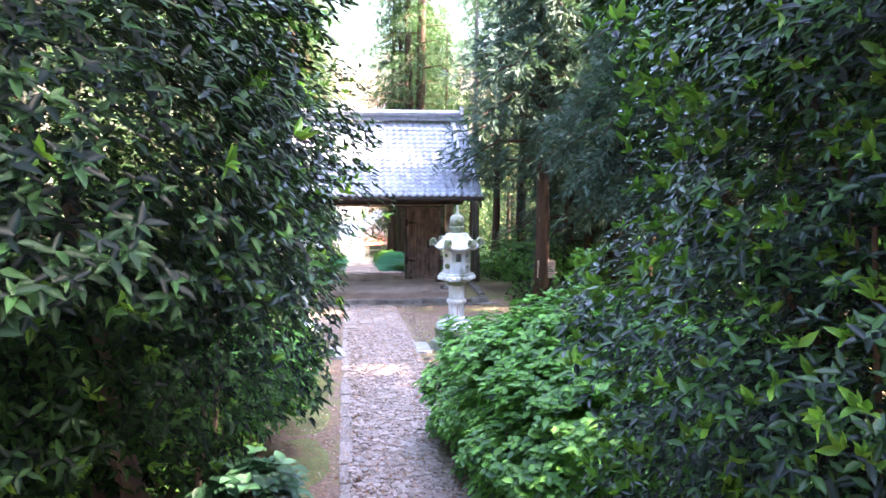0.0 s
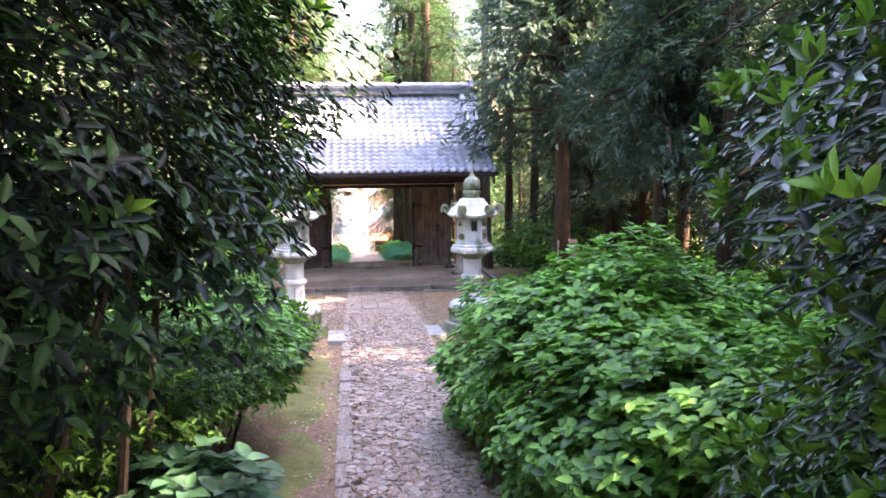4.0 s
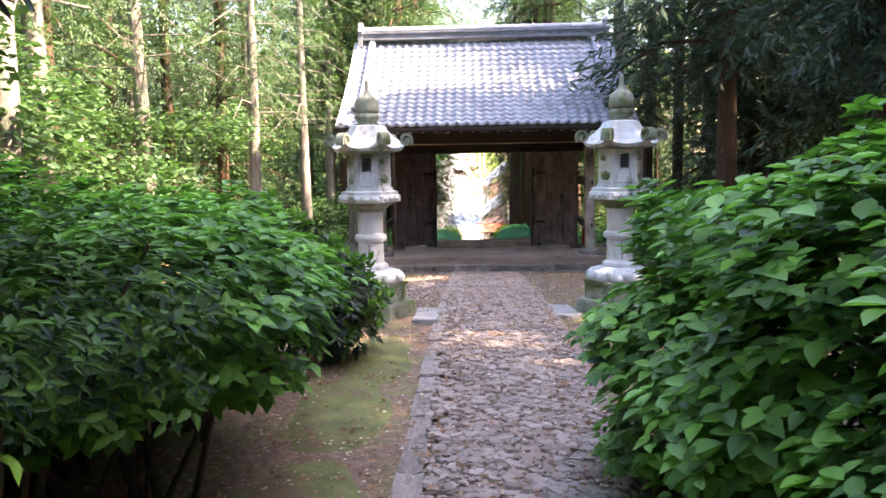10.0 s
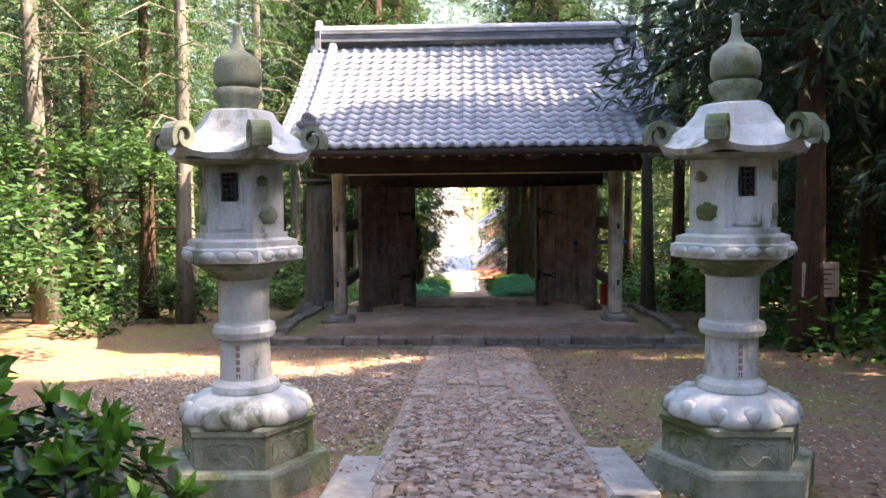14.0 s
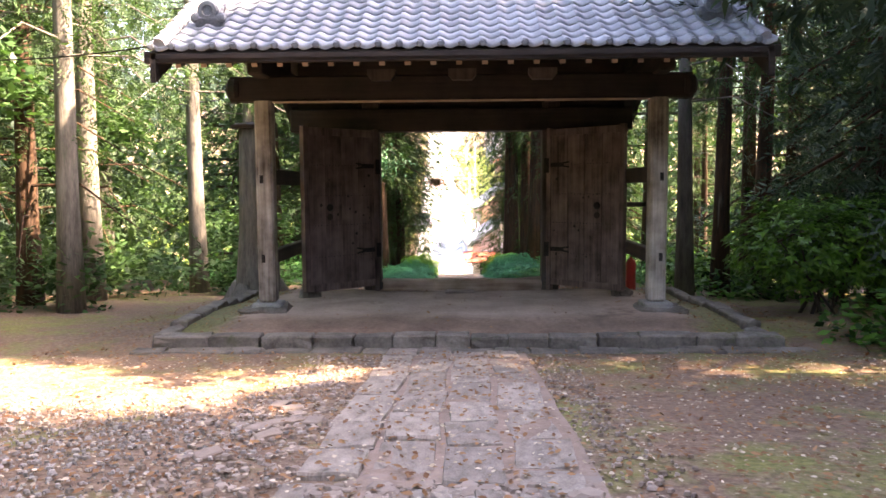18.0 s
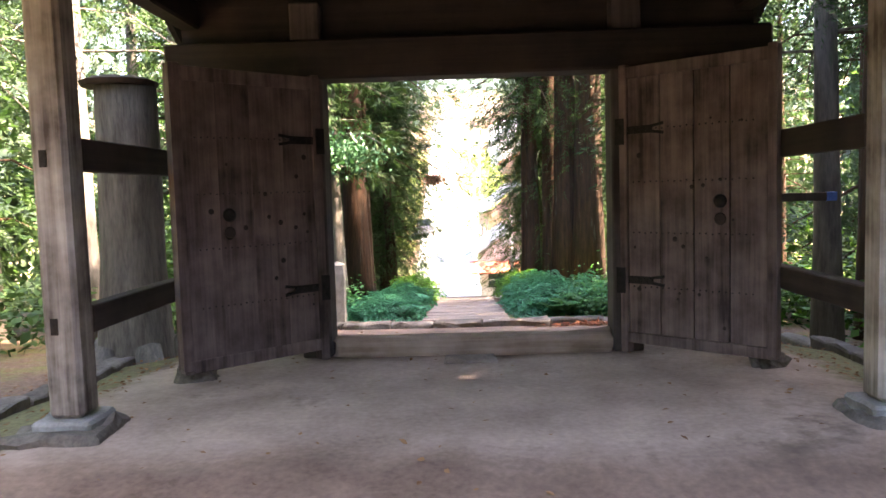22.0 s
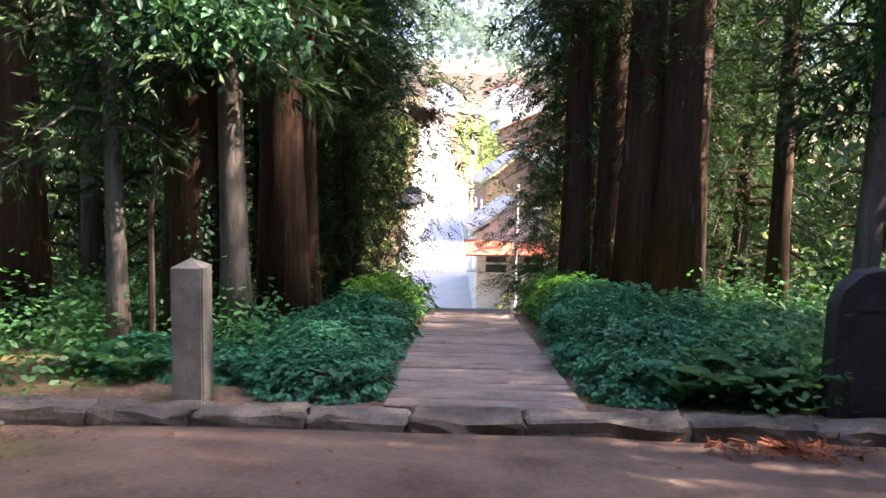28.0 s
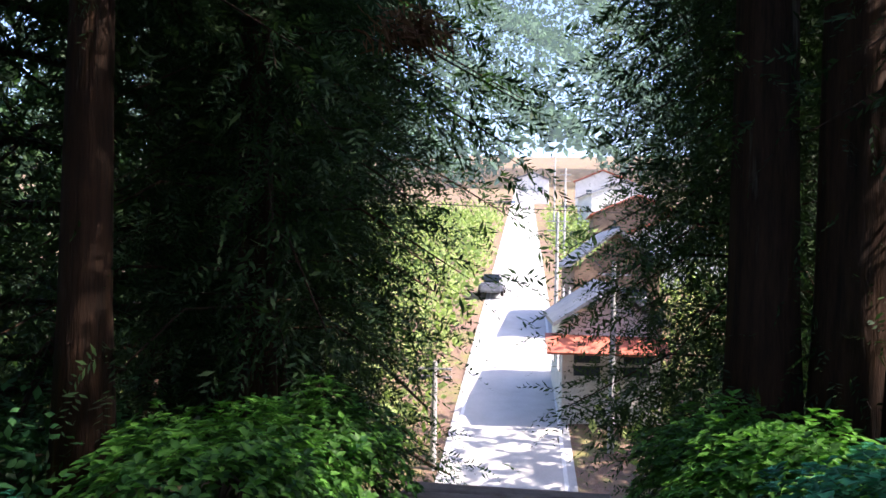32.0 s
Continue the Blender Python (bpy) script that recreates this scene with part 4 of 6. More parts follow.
shrub("evergreen_shrub", [(5.0, 1.3, 1.0, 1.15, 1.0, 0.66), (6.4, 1.9, 1.1, 1.2, 1.1, 0.68)], M_GLOSSY2, 9000, 0.11, 0.45,
      "spreading evergreen shrub with glossy leaves beyond the gate", "shrub", 9, whorl=5, stems=12)
# dark growth added so the space beneath the hedge reads as deep shade
shrub("evergreen_shrub", [(-4.3, -14.90, 0.55, 1.3, 1.6, 0.75), (-4.7, -12.64, 0.6, 1.4, 1.4, 0.8), (-3.2, -15.24, 0.5, 0.9, 1.5, 0.45), (-2.9, -13.51, 0.5, 0.8, 1.1, 0.45), (-4.0, -16.97, 0.5, 1.2, 1.0, 0.6)], M_GLOSSY, 16000, 0.10, 0.42,
      "dark low evergreen growth added under the hedge to block side light", "shrub", 10, whorl=5, shell=0.5, stems=14)

# ---------------------------------------------------------------- conifers


def conifer(seed, height, radius, crown_from, spread, sprays, mat, bark, name="cedar_tree", label="tall cedar with reddish bark and drooping sprays", lean=0.0, size=0.34, fan=5, limb=1.0, twig=0.0, limbs=46):
    rng = np.random.default_rng(seed)
    rnd = random.Random(seed)
    ob = empty(name, 0, 0, 0, label, "tree", "forest trees")
    pts, rad = [], []
    for k in range(9):
        u = k / 8
        pts.append((lean * u + 0.06 * math.sin(u * 5 + seed), 0.06 * math.cos(u * 4 + seed), height * u - 0.15))
        rad.append(radius * (1.2 if k == 0 else 1) * (1 - 0.82 * u))
    part("trunk", tube(pts, rad, 12), bark, ob, smooth=True)
    lim = bmesh.new()
    n_l = limbs
    P, A, N = [], [], []
    per = sprays // n_l // fan
    for k in range(n_l):
        u = (k + rnd.random()) / n_l
        z = crown_from + (height - crown_from) * u
        a = k * 2.4 + rnd.uniform(-0.5, 0.5)
        reach = spread * (1 - 0.8 * u ** 1.3) * rnd.uniform(0.65, 1.15)
        d = np.array([math.cos(a), math.sin(a), 0.0])
        x0 = np.array([lean * z / height, 0, z])
        tip = x0 + d * reach + np.array([0, 0, -0.28 * reach])
        mid = x0 + d * reach * 0.5 + np.array([0, 0, 0.02])
        r = limb * (0.014 + 0.02 * reach)
        tube([x0, mid, tip], [r, r * 0.7, r * 0.25], 5, lim)
        w = rng.random(per) ** 0.7
        base = x0[None] * ((1 - w) ** 2)[:, None] + 2 * mid[None] * (w * (1 - w))[:, None] + tip[None] * (w ** 2)[:, None]
        off = rng.normal(size=(per, 3)) * np.array([0.30, 0.30, 0.20]) * (0.35 + 0.25 * reach)
        P.append(base + off)
        A.append(d[None] * 0.6 + unit(off) * 0.8 + np.array([0, 0, -0.45]) + rng.normal(size=(per, 3)) * 0.25)
        N.append(rng.normal(size=(per, 3)) * 0.6 + np.array([0, 0, 0.7]))
    tagged(part("branchwork", lim, bark, ob), kind="stuff")
    P, A, N = np.concatenate(P), np.concatenate(A), np.concatenate(N)
    tw = np.repeat(unit(A), fan, 0)
    step = np.tile(np.arange(fan), len(P)) / fan
    N = np.repeat(N, fan, 0)
    P = np.repeat(P, fan, 0) + tw * (step * (twig or size * 0.8))[:, None]
    if twig:                                    # feathery frond: leaflets on both sides of a drooping twig
        P[:, 2] -= twig * 0.35 * step ** 2
        sd = unit(np.cross(tw, N)) * np.where(np.arange(len(P)) % 2, 1.0, -1.0)[:, None]
        A = tw * 0.8 + sd * 0.75 + rng.normal(size=tw.shape) * 0.18
        ln = size * rng.uniform(0.7, 1.2, len(P)) * (1.15 - 0.7 * step)
    else:
        A = tw + rng.normal(size=tw.shape) * 0.42
        ln = size * rng.uniform(0.6, 1.3, len(P))
    me = spray_mesh("crown", P, A, N, ln, ln * (0.26 if twig else 0.2))
    leaves("crown", me, mat, ob)
    return ob


def put(ob, spots):
    first = True
    for x, y, rz, s in spots:
        m = pose(lane(x, y), y, ground_z(x, y), 0, 0, rz)
        if first:
            ob.matrix_basis = m
            ob.scale = (s, s, s)
            first = False
        else:
            c = copy_thing(ob, m)
            c.scale = (s, s, s)


# single trees that stand out
put(conifer(1, 11, 0.24, 3.9, 2.9, 30000, M_CYPRESS, M_BARK, "cypress_tree", "dense dark cypress hanging over the roof end", size=0.26), [(4.75, -2.25, 0, 1.0), (6.8, -5.1, 120, 0.75), (7.6, -0.87, 210, 0.85), (5.6, -6.58, 300, 0.75)])
A_TREES = [(-2.68, 9.9, 200, 0.84), (-1.98, 11.2, 40, 0.78), (-1.80, 12.6, 10, 0.42), (-1.5, 15.2, 80, 0.4), (2.80, 13.2, 150, 0.86), (3.30, 12.8, 230, 0.98), (2.24, 14.2, 300, 0.72), (2.62, 14.0, 120, 0.70)]
put(conifer(3, 21, 0.36, 6.5, 3.2, 36000, M_CEDAR, M_BARK, size=0.15, fan=8, twig=0.36, limbs=60, limb=0.5), A_TREES)
put(conifer(2, 17, 0.33, 5.6, 2.7, 14000, M_CEDAR, M_BARKPALE, "cedar_tree", "pale-barked cedar grown against a darker trunk"), [(-2.27, 9.82, 0, 0.48), (-3.37, 9.58, 70, 0.34), (3.47, 9.12, 140, 0.40)])
# Trees beyond y -17 stand out of view, added to cut sky light.
LEFT = [(-5.9, 1.75, 0, 0.72), (-6.6, 3.86, 60, 0.8), (-5.6, 6.44, 100, 0.75), (-8.5, 1.10, 190, 0.9), (-7.8, -4.76, 280, 0.9), (-6.2, -8.23, 20, 0.9), (-9.6, -9.53, 75, 1.0),
        (-11.5, -3.03, 130, 1.05), (-7.2, -12.82, 170, 0.95), (-10.8, 5.52, 220, 1.0), (-8.8, 9.20, 310, 0.9), (-5.2, 9.66, 15, 0.7), (-5.4, 14.26, 45, 0.7), (-8.0, 15.64, 95, 0.9),
        (-13.5, -7.79, 140, 1.1), (-14.5, 1.84, 200, 1.1), (-13.5, 11.50, 250, 1.1), (-12.5, -14.29, 300, 1.1), (3.95, 4.05, 160, 0.62), (-9.0, -17.32, 340, 1.0), (-6.4, -15.41, 25, 0.9), (-6.0, -21.65, 70, 1.0), (-10.5, -23.38, 130, 1.1)]
put(conifer(5, 19, 0.25, 5.2, 2.7, 20000, M_CEDAR, M_BARKPALE, "cedar_tree", "slender forest cedar with pale trunk", size=0.15, fan=10, twig=0.42, limbs=60, limb=0.45), LEFT)
# Past y -17 the cedars are unseen, added to shade the start from sun.
RIGHT = [(5.4, 11.04, 70, 0.7), (4.4, 12.33, 130, 0.6), (3.6, 13.98, 180, 0.6), (6.8, 8.46, 230, 0.8), (7.6, 12.88, 280, 0.5), (9.0, 5.70, 30, 0.95),
         (8.2, 1.29, 90, 0.95), (9.2, -7.8, 200, 1.0), (6.4, -7.79, 250, 0.9), (7.6, -10.91, 300, 0.95), (11.0, -9.09, 10, 1.1), (5.9, -12.56, 55, 0.9), (11.5, 2.76, 100, 1.1),
         (12.0, 9.20, 160, 1.1), (9.0, -14.72, 260, 1.0), (12.5, -16.45, 310, 1.1), (14.5, 14.72, 350, 1.1), (6.0, 5.70, 25, 0.75), (4.9, 4.78, 60, 0.7), (7.0, 0.18, 95, 0.75), (6.8, -19.48, 65, 1.0), (9.2, -21.65, 170, 1.1), (11.5, -12.56, 225, 1.1), (8.0, -17.32, 275, 1.0), (13.0, -20.78, 325, 1.15)]
put(conifer(6, 18, 0.24, 5.0, 2.7, 20000, M_CEDAR, M_BARK, "cedar_tree", "forest cedar with rough reddish-brown trunk", size=0.15, fan=10, twig=0.42, limbs=60, limb=0.45), RIGHT)

# low-boughed cedars on the slope beyond the crest, leaving the lane open
NEARLOW = [(-1.30, 14.0, 0, 0.92), (-1.75, 16.2, 210, 0.95), (-2.3, 18.4, 80, 1.1), (2.75, 15.4, 30, 1.0), (3.6, 17.8, 90, 1.12)]
LOW = [(-4.0, 16.6, 150, 1.1), (-5.2, 21.0, 250, 1.3), (-3.2, 24.0, 300, 1.3), (-7.0, 18.0, 20, 1.3),
       (6.0, 16.8, 140, 0.8), (7.5, 21.0, 240, 0.9), (6.8, 26.0, 290, 1.0), (9.5, 18.0, 340, 0.85)]
put(conifer(7, 13, 0.24, 0.9, 2.5, 30000, M_CEDAR, M_BARK, "cedar_tree", "low-boughed cedar with drooping green sprays", size=0.14, fan=10, twig=0.4, limbs=70), LOW)
near_low = conifer(8, 9.5, 0.17, 1.5, 1.75, 110000, M_CEDAR, M_BARK, "cedar_tree", "low-boughed cedar with feathery drooping sprays beside the lane", size=0.085, fan=13, limb=0.3, twig=0.34, limbs=120)
put(near_low, NEARLOW)

# overhanging cedars that close the lane from above
OVER = [(-2.2, 16.0, 0, 1.0), (4.1, 16.4, 70, 1.0), (-2.3, 20.5, 140, 1.3), (5.4, 21.5, 200, 1.3), (-3.6, 13.0, 30, 1.15), (-4.8, 10.6, 210, 1.2), (-3.2, 17.2, 300, 1.4)]
over = conifer(11, 14, 0.2, 5.1, 2.6, 60000, M_CEDAR, M_BARK, "cedar_tree", "tall cedar with feathery drooping sprays over the lane", size=0.13, fan=12, limb=0.3, twig=0.34, limbs=100)
put(over, OVER)
rdd = np.random.default_rng(5)
DP = np.array([1.22, -0.42, 3.70]) + rdd.normal(size=(420, 3)) * np.array([0.13, 0.09, 0.07])
dl = rdd.uniform(0.08, 0.16, len(DP))
leaves("dead_branch", leaf_mesh("dead_branch", DP, unit(rdd.normal(size=DP.shape) * 0.5 + np.array([0.5, 0, -0.8])), unit(rdd.normal(size=DP.shape)), dl, dl * 0.14, 0.1, 0.2), M_DEAD, near_low, "withered orange-brown branch").name = "dead_sprays"
tagged(bpy.data.objects["dead_sprays"], kind="stuff")

# cut old trunk beside the gate
old = empty("old_tree_stump", -3.42, 3.0, ground_z(-3.42, 3.0), "tall cut grey tree trunk beside the gate with capped top", "tree stump")
part("trunk", tube([(0, 0, -0.1), (0.02, 0, 0.35), (0.03, 0.02, 1.2), (0.05, 0.02, 2.2), (0.06, 0.0, 2.95)], [0.46, 0.37, 0.31, 0.30, 0.29], 18), M_BARKPALE, old, smooth=True)
part("cap", lathe([(0.35, 2.95), (0.37, 3.0), (0.25, 3.04), (0.05, 3.06)], 18), M_BEAM, old, "dark weather cap on the cut top")
for k in range(5):
    a = 0.5 + k * 1.25
    part("root", tube([(0.3 * math.cos(a), 0.3 * math.sin(a), 0.35), (0.55 * math.cos(a), 0.55 * math.sin(a), 0.05), (0.85 * math.cos(a), 0.85 * math.sin(a), -0.08)], [0.15, 0.11, 0.05], 8), M_BARKPALE, old, smooth=True)
# plain wall added out of view behind the start, blocks sky light
hall = part("wall_hall", box(-9, 9, -0.2, 0.2, -0.5, 6.5, 0.02), M_BEAMY, None, at=pose(-1, -29.0, 3.5))
tagged(hall, "plain unseen wall added behind the start to block sky light", "wall", kind="structure")

# overhead slab added out of view, keeps sky light off the shrubs
eaves = part("ceiling_hall_eaves", box(-10, 10, -2.6, 2.6, 0, 0.25, 0.02), M_BEAMY, None, at=pose(-1, -26.8, 6.6, 12, 0, 0))
tagged(eaves, "unseen slab added over the start to block sky light", "eaves", kind="structure")

# dense dark firs that close the woods on the sunny side
# Firs past y -14 are out of view, added only to block the sun.
DARK = [(6.7, 1.56, 45, 0.9), (9.2, -7.45, 70, 1.1), (8.8, 3.31, 130, 1.0), (10.4, -0.35, 190, 1.1), (7.6, -9.70, 310, 1.0), (9.6, 6.81, 30, 1.0), (7.6, 4.23, 210, 0.85), (8.2, 9.02, 300, 0.9), (12.6, 3.68, 100, 1.2), (13.5, -9.53, 160, 1.2), (8.4, -13.34, 220, 1.0), (10.2, -2.9, 250, 1.1), (12.4, -8.3, 40, 1.2), (11.6, 1.10, 85, 1.1), (9.8, -16.11, 15, 1.35), (9.4, -21.82, 75, 1.3), (7.4, -16.97, 15, 1.45), (7.0, -14.55, 240, 1.4), (5.6, -20.6, 20, 1.0)]
put(conifer(9, 14, 0.24, 1.3, 2.6, 32000, M_CYPRESS, M_BARK, "fir_tree", "dense dark conifer at the woods edge, some unseen and added for shade", size=0.17, fan=8, twig=0.36, limbs=60), DARK)
# Those past y -16 are unseen, added to cut light from the sides.
DARKL = [(-7.0, 2.58, 300, 0.85), (-9.2, 4.60, 60, 1.0), (-9.4, -1.39, 20, 1.0), (-10.4, -6.58, 90, 1.05), (-8.2, 6.99, 150, 0.9), (-11.8, 2.39, 200, 1.15), (-9.8, -11.60, 260, 1.0), (-12.6, 8.28, 330, 1.1), (-7.2, -19.23, 40, 1.0), (-5.6, -23.38, 110, 1.0), (-8.8, -21.65, 180, 1.1), (-8.4, -16.28, 250, 1.0), (4.9, -24.42, 300, 1.0), (-5.8, -20.0, 200, 1.0)]
put(conifer(10, 14, 0.22, 1.6, 2.5, 18000, M_CEDAR, M_BARK, "fir_tree", "feathery green conifer in the woods, some unseen and added for shade", size=0.14, fan=10, twig=0.4, limbs=60, limb=0.5), DARKL)

# small things at the gate
ext = empty("fire_extinguisher", 2.74, 2.75, platform_z(2.74, 2.75), "red fire extinguisher standing by the gate post", "fire extinguisher")
M_REDPAINT = mat_two("red_enamel", (0.40, 0.02, 0.015), (0.55, 0.04, 0.03), 4, 0.35)
part("cylinder", lathe([(0.075, 0.0), (0.08, 0.02), (0.08, 0.42), (0.06, 0.47), (0.025, 0.50), (0.025, 0.53)], 16), M_REDPAINT, ext, smooth=True)
part("valve", box(-0.02, 0.02, -0.06, 0.03, 0.53, 0.57, 0.006), M_IRON, ext, "black valve lever")
bar = empty("door_bar", 2.35, 2.0, 1.47, "wooden door bar with blue taped end", "door bar", rz=-7)
M_BLUE = mat_two("blue_tape", (0.03, 0.08, 0.35), (0.08, 0.2, 0.6), 14, 0.5)
part("bar", box(0, 0.62, -0.03, 0.03, -0.035, 0.035, 0.005), M_DOORPOST, bar)
part("tape", box(0.62, 0.70, -0.032, 0.032, -0.037, 0.037, 0.005), M_BLUE, bar, "blue tape wrapped round the end")
sg = empty("notice_board", 4.9, -2.4, ground_z(4.9, -2.4), "small pale notice board on two wooden legs", "sign")
part("board", box(-0.26, 0.26, -0.015, 0.015, 0.8, 1.3, 0.006), M_SILL, sg, "pale board with faint writing")
for x in (-0.2, 0.2):
    part("leg", box(x - 0.03, x + 0.03, 0.015, 0.06, -0.1, 1.25, 0.005), M_BEAM, sg)
for k in range(5):
    part("text_bar", box(-0.2, 0.2 - 0.05 * (k % 3), -0.019, -0.0152, -0.008, 0.008), M_IRON, sg, "faint unreadable line of writing", at=pose(0, 0, 1.2 - 0.07 * k))

# ---------------------------------------------------------------- avenue beyond the gate
ob = empty("stone_pillar", -2.13, 7.58, -0.47, "square weathered granite marker post with pointed top", "stone post")
bm = bmesh.new()
w = 0.11
vs = [[bm.verts.new((sx * q, sy * q, z)) for sx, sy in ((-1, -1), (1, -1), (1, 1), (-1, 1))] for q, z in ((w, -0.1), (w, 0.95))]
top = bm.verts.new((0, 0, 1.01))
for k in range(4):
    bm.faces.new((vs[0][k], vs[0][(k + 1) % 4], vs[1][(k + 1) % 4], vs[1][k]))
    bm.faces.new((vs[1][k], vs[1][(k + 1) % 4], top))
bmesh.ops.bevel(bm, geom=[e for e in bm.edges if abs(e.verts[0].co.z - e.verts[1].co.z) > 0.5], offset=0.012, segments=2, affect="EDGES")
part("shaft", bm, M_PILLAR, ob)

ob = empty("memorial_stone", 2.62, 7.72, -0.47, "dark slate memorial slab with rounded top and inset panel", "memorial stone")
bm = bmesh.new()
prof = [(-0.30, -0.1), (-0.295, 0.78), (-0.25, 0.9), (-0.13, 1.01), (0.02, 1.04), (0.16, 1.0), (0.27, 0.88), (0.305, 0.76), (0.31, -0.1)]
f0, f1 = [[bm.verts.new((x, y, z)) for x, z in prof] for y in (-0.08, 0.08)]
bm.faces.new(f0)
bm.faces.new(f1[::-1])
for k in range(len(prof)):
    bm.faces.new((f0[k], f1[k], f1[(k + 1) % len(prof)], f0[(k + 1) % len(prof)]))
bmesh.ops.bevel(bm, geom=bm.edges[:], offset=0.012, segments=1, affect="EDGES")
part("slab", bm, M_DARKSTONE, ob)
part("panel", box(-0.17, 0.2, -0.092, -0.078, 0.02, 0.74, 0.005), M_DARKSTONE, ob, "recessed dark inscription panel")
part("panel_top", box(-0.16, 0.14, -0.096, -0.085, 0.72, 0.755, 0.004), M_BEAM, ob)

HEDGE_L = [(-1.24, 7.95, 0.02, 0.50, 0.34, 0.26), (-1.35, 8.35, 0.02, 0.62, 0.62, 0.26), (-1.25, 9.4, 0.08, 0.62, 0.75, 0.32), (-1.05, 10.5, 0.10, 0.62, 0.8, 0.38)]
shrub("avenue_hedge", HEDGE_L, M_BLUEGREEN, 32000, 0.043, 0.74, "low green hydrangea hedge along the avenue", "hedge", 21, whorl=4, shell=0.4, stems=6)
shrub("avenue_hedge", [(-0.85, 11.9, 0.16, 0.55, 0.8, 0.46), (-0.62, 12.9, 0.16, 0.5, 0.6, 0.46)], M_HYDR, 11000, 0.05, 0.6, "rounded light green bush at the end of the avenue", "hedge", 22, whorl=4, shell=0.4, stems=4)
HEDGE_R = [(1.20, 8.15, 0.04, 0.46, 0.40, 0.34), (2.2, 8.3, 0.04, 0.62, 0.45, 0.36), (1.50, 9.2, 0.10, 0.74, 0.8, 0.44), (1.75, 10.4, 0.14, 0.78, 0.9, 0.50), (1.75, 11.4, 0.14, 0.65, 0.8, 0.50)]
shrub("avenue_hedge", HEDGE_R, M_BLUEGREEN, 46000, 0.043, 0.74, "low blue-green hydrangea hedge along the avenue", "hedge", 23, whorl=4, shell=0.4, stems=6)
shrub("avenue_hedge", [(1.72, 12.4, 0.16, 0.58, 0.7, 0.50), (1.62, 13.2, 0.14, 0.45, 0.5, 0.46)], M_HYDR, 11000, 0.05, 0.6, "rounded light green bush beside the crest of the path", "hedge", 24, whorl=4, shell=0.4, stems=4)

shrub("avenue_hedge", [(-2.3, 8.6, 0.0, 0.6, 0.5, 0.24), (-2.9, 8.9, 0.0, 0.6, 0.6, 0.22), (-1.9, 9.6, 0.03, 0.5, 0.6, 0.28)], M_BLUEGREEN, 14000, 0.05, 0.62, "low green hydrangea growth under the cedars", "hedge", 25, whorl=4, shell=0.4, stems=4)
shrub("avenue_hedge", [(2.6, 9.6, 0.06, 0.6, 0.8, 0.40), (2.7, 10.8, 0.1, 0.6, 0.9, 0.46), (3.5, 10.6, 0.05, 0.7, 1.0, 0.42)], M_BLUEGREEN, 16000, 0.05, 0.62, "blue-green hydrangea growth behind the avenue hedge", "hedge", 26, whorl=4, shell=0.4, stems=4)

shrub("avenue_hedge", [(-2.6, 11.0, 0.05, 0.5, 0.7, 0.28), (-3.4, 10.4, 0.05, 0.7, 0.9, 0.3), (-1.2, 13.9, 0.0, 0.5, 0.6, 0.36), (-2.1, 13.2, 0.05, 0.6, 0.5, 0.3)], M_FERN, 13000, 0.05, 0.55, "low green growth between the cedar trunks", "hedge", 27, whorl=4, shell=0.4, stems=4)

# ---------------------------------------------------------------- valley: road, houses, hills
M_ASPHALT = mat_two("pale_asphalt", (0.38, 0.37, 0.35), (0.52, 0.51, 0.49), 0.8, 0.9, 20, 0.2)
M_LINE = mat_two("road_paint", (0.6, 0.6, 0.58), (0.8, 0.8, 0.78), 3, 0.8)
M_WALLW = mat_two("white_plaster", (0.55, 0.54, 0.5), (0.78, 0.77, 0.74), 1.5, 0.9)
M_WALLB = mat_two("brown_boards", (0.12, 0.08, 0.055), (0.25, 0.17, 0.12), 2, 0.85)
M_RED = mat_two("red_metal_roof", (0.36, 0.09, 0.05), (0.55, 0.18, 0.11), 1.0, 0.6)
M_ROOFG = mat_two("house_tile_grey", (0.10, 0.11, 0.13), (0.25, 0.26, 0.29), 2, 0.5)
M_GLASS = mat_two("dark_window", (0.02, 0.03, 0.04), (0.06, 0.08, 0.1), 2, 0.1)
M_POLE = mat_two("concrete_pole", (0.3, 0.3, 0.29), (0.5, 0.5, 0.48), 4, 0.9)
M_FIELD = mat_leaf("field_growth", (0.12, 0.19, 0.05), (0.38, 0.46, 0.17), 0.7, 0.4, 0.2, 0.1)
M_HILL_GLOW = mat_leaf("hill_wood_haze_glow", (0.03, 0.07, 0.04), (0.11, 0.19, 0.10), 0.8, 0.2, 0.2, 0.05)
hb_ = M_HILL_GLOW.node_tree.nodes["Principled BSDF"]              # distant backdrop, a weak emission stands in for haze
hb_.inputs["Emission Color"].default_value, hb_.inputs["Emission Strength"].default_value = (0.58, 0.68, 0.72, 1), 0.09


def rx(y):
    return -0.65 - 0.035 * (y - 28)


bm = bmesh.new()
l, r = [], []
for k in range(60):
    y = 24 + k * 4.0
    z = ground_z(rx(y), y) + 0.05
    l.append(bm.verts.new((rx(y) - 2.25, y, z)))
    r.append(bm.verts.new((rx(y) + 1.75, y, z)))
for k in range(59):
    bm.faces.new((l[k], r[k], r[k + 1], l[k + 1]))
road = part("road", bm, M_ASPHALT)
tagged(road, "sunlit pale asphalt lane running to the village", "road", kind="structure")
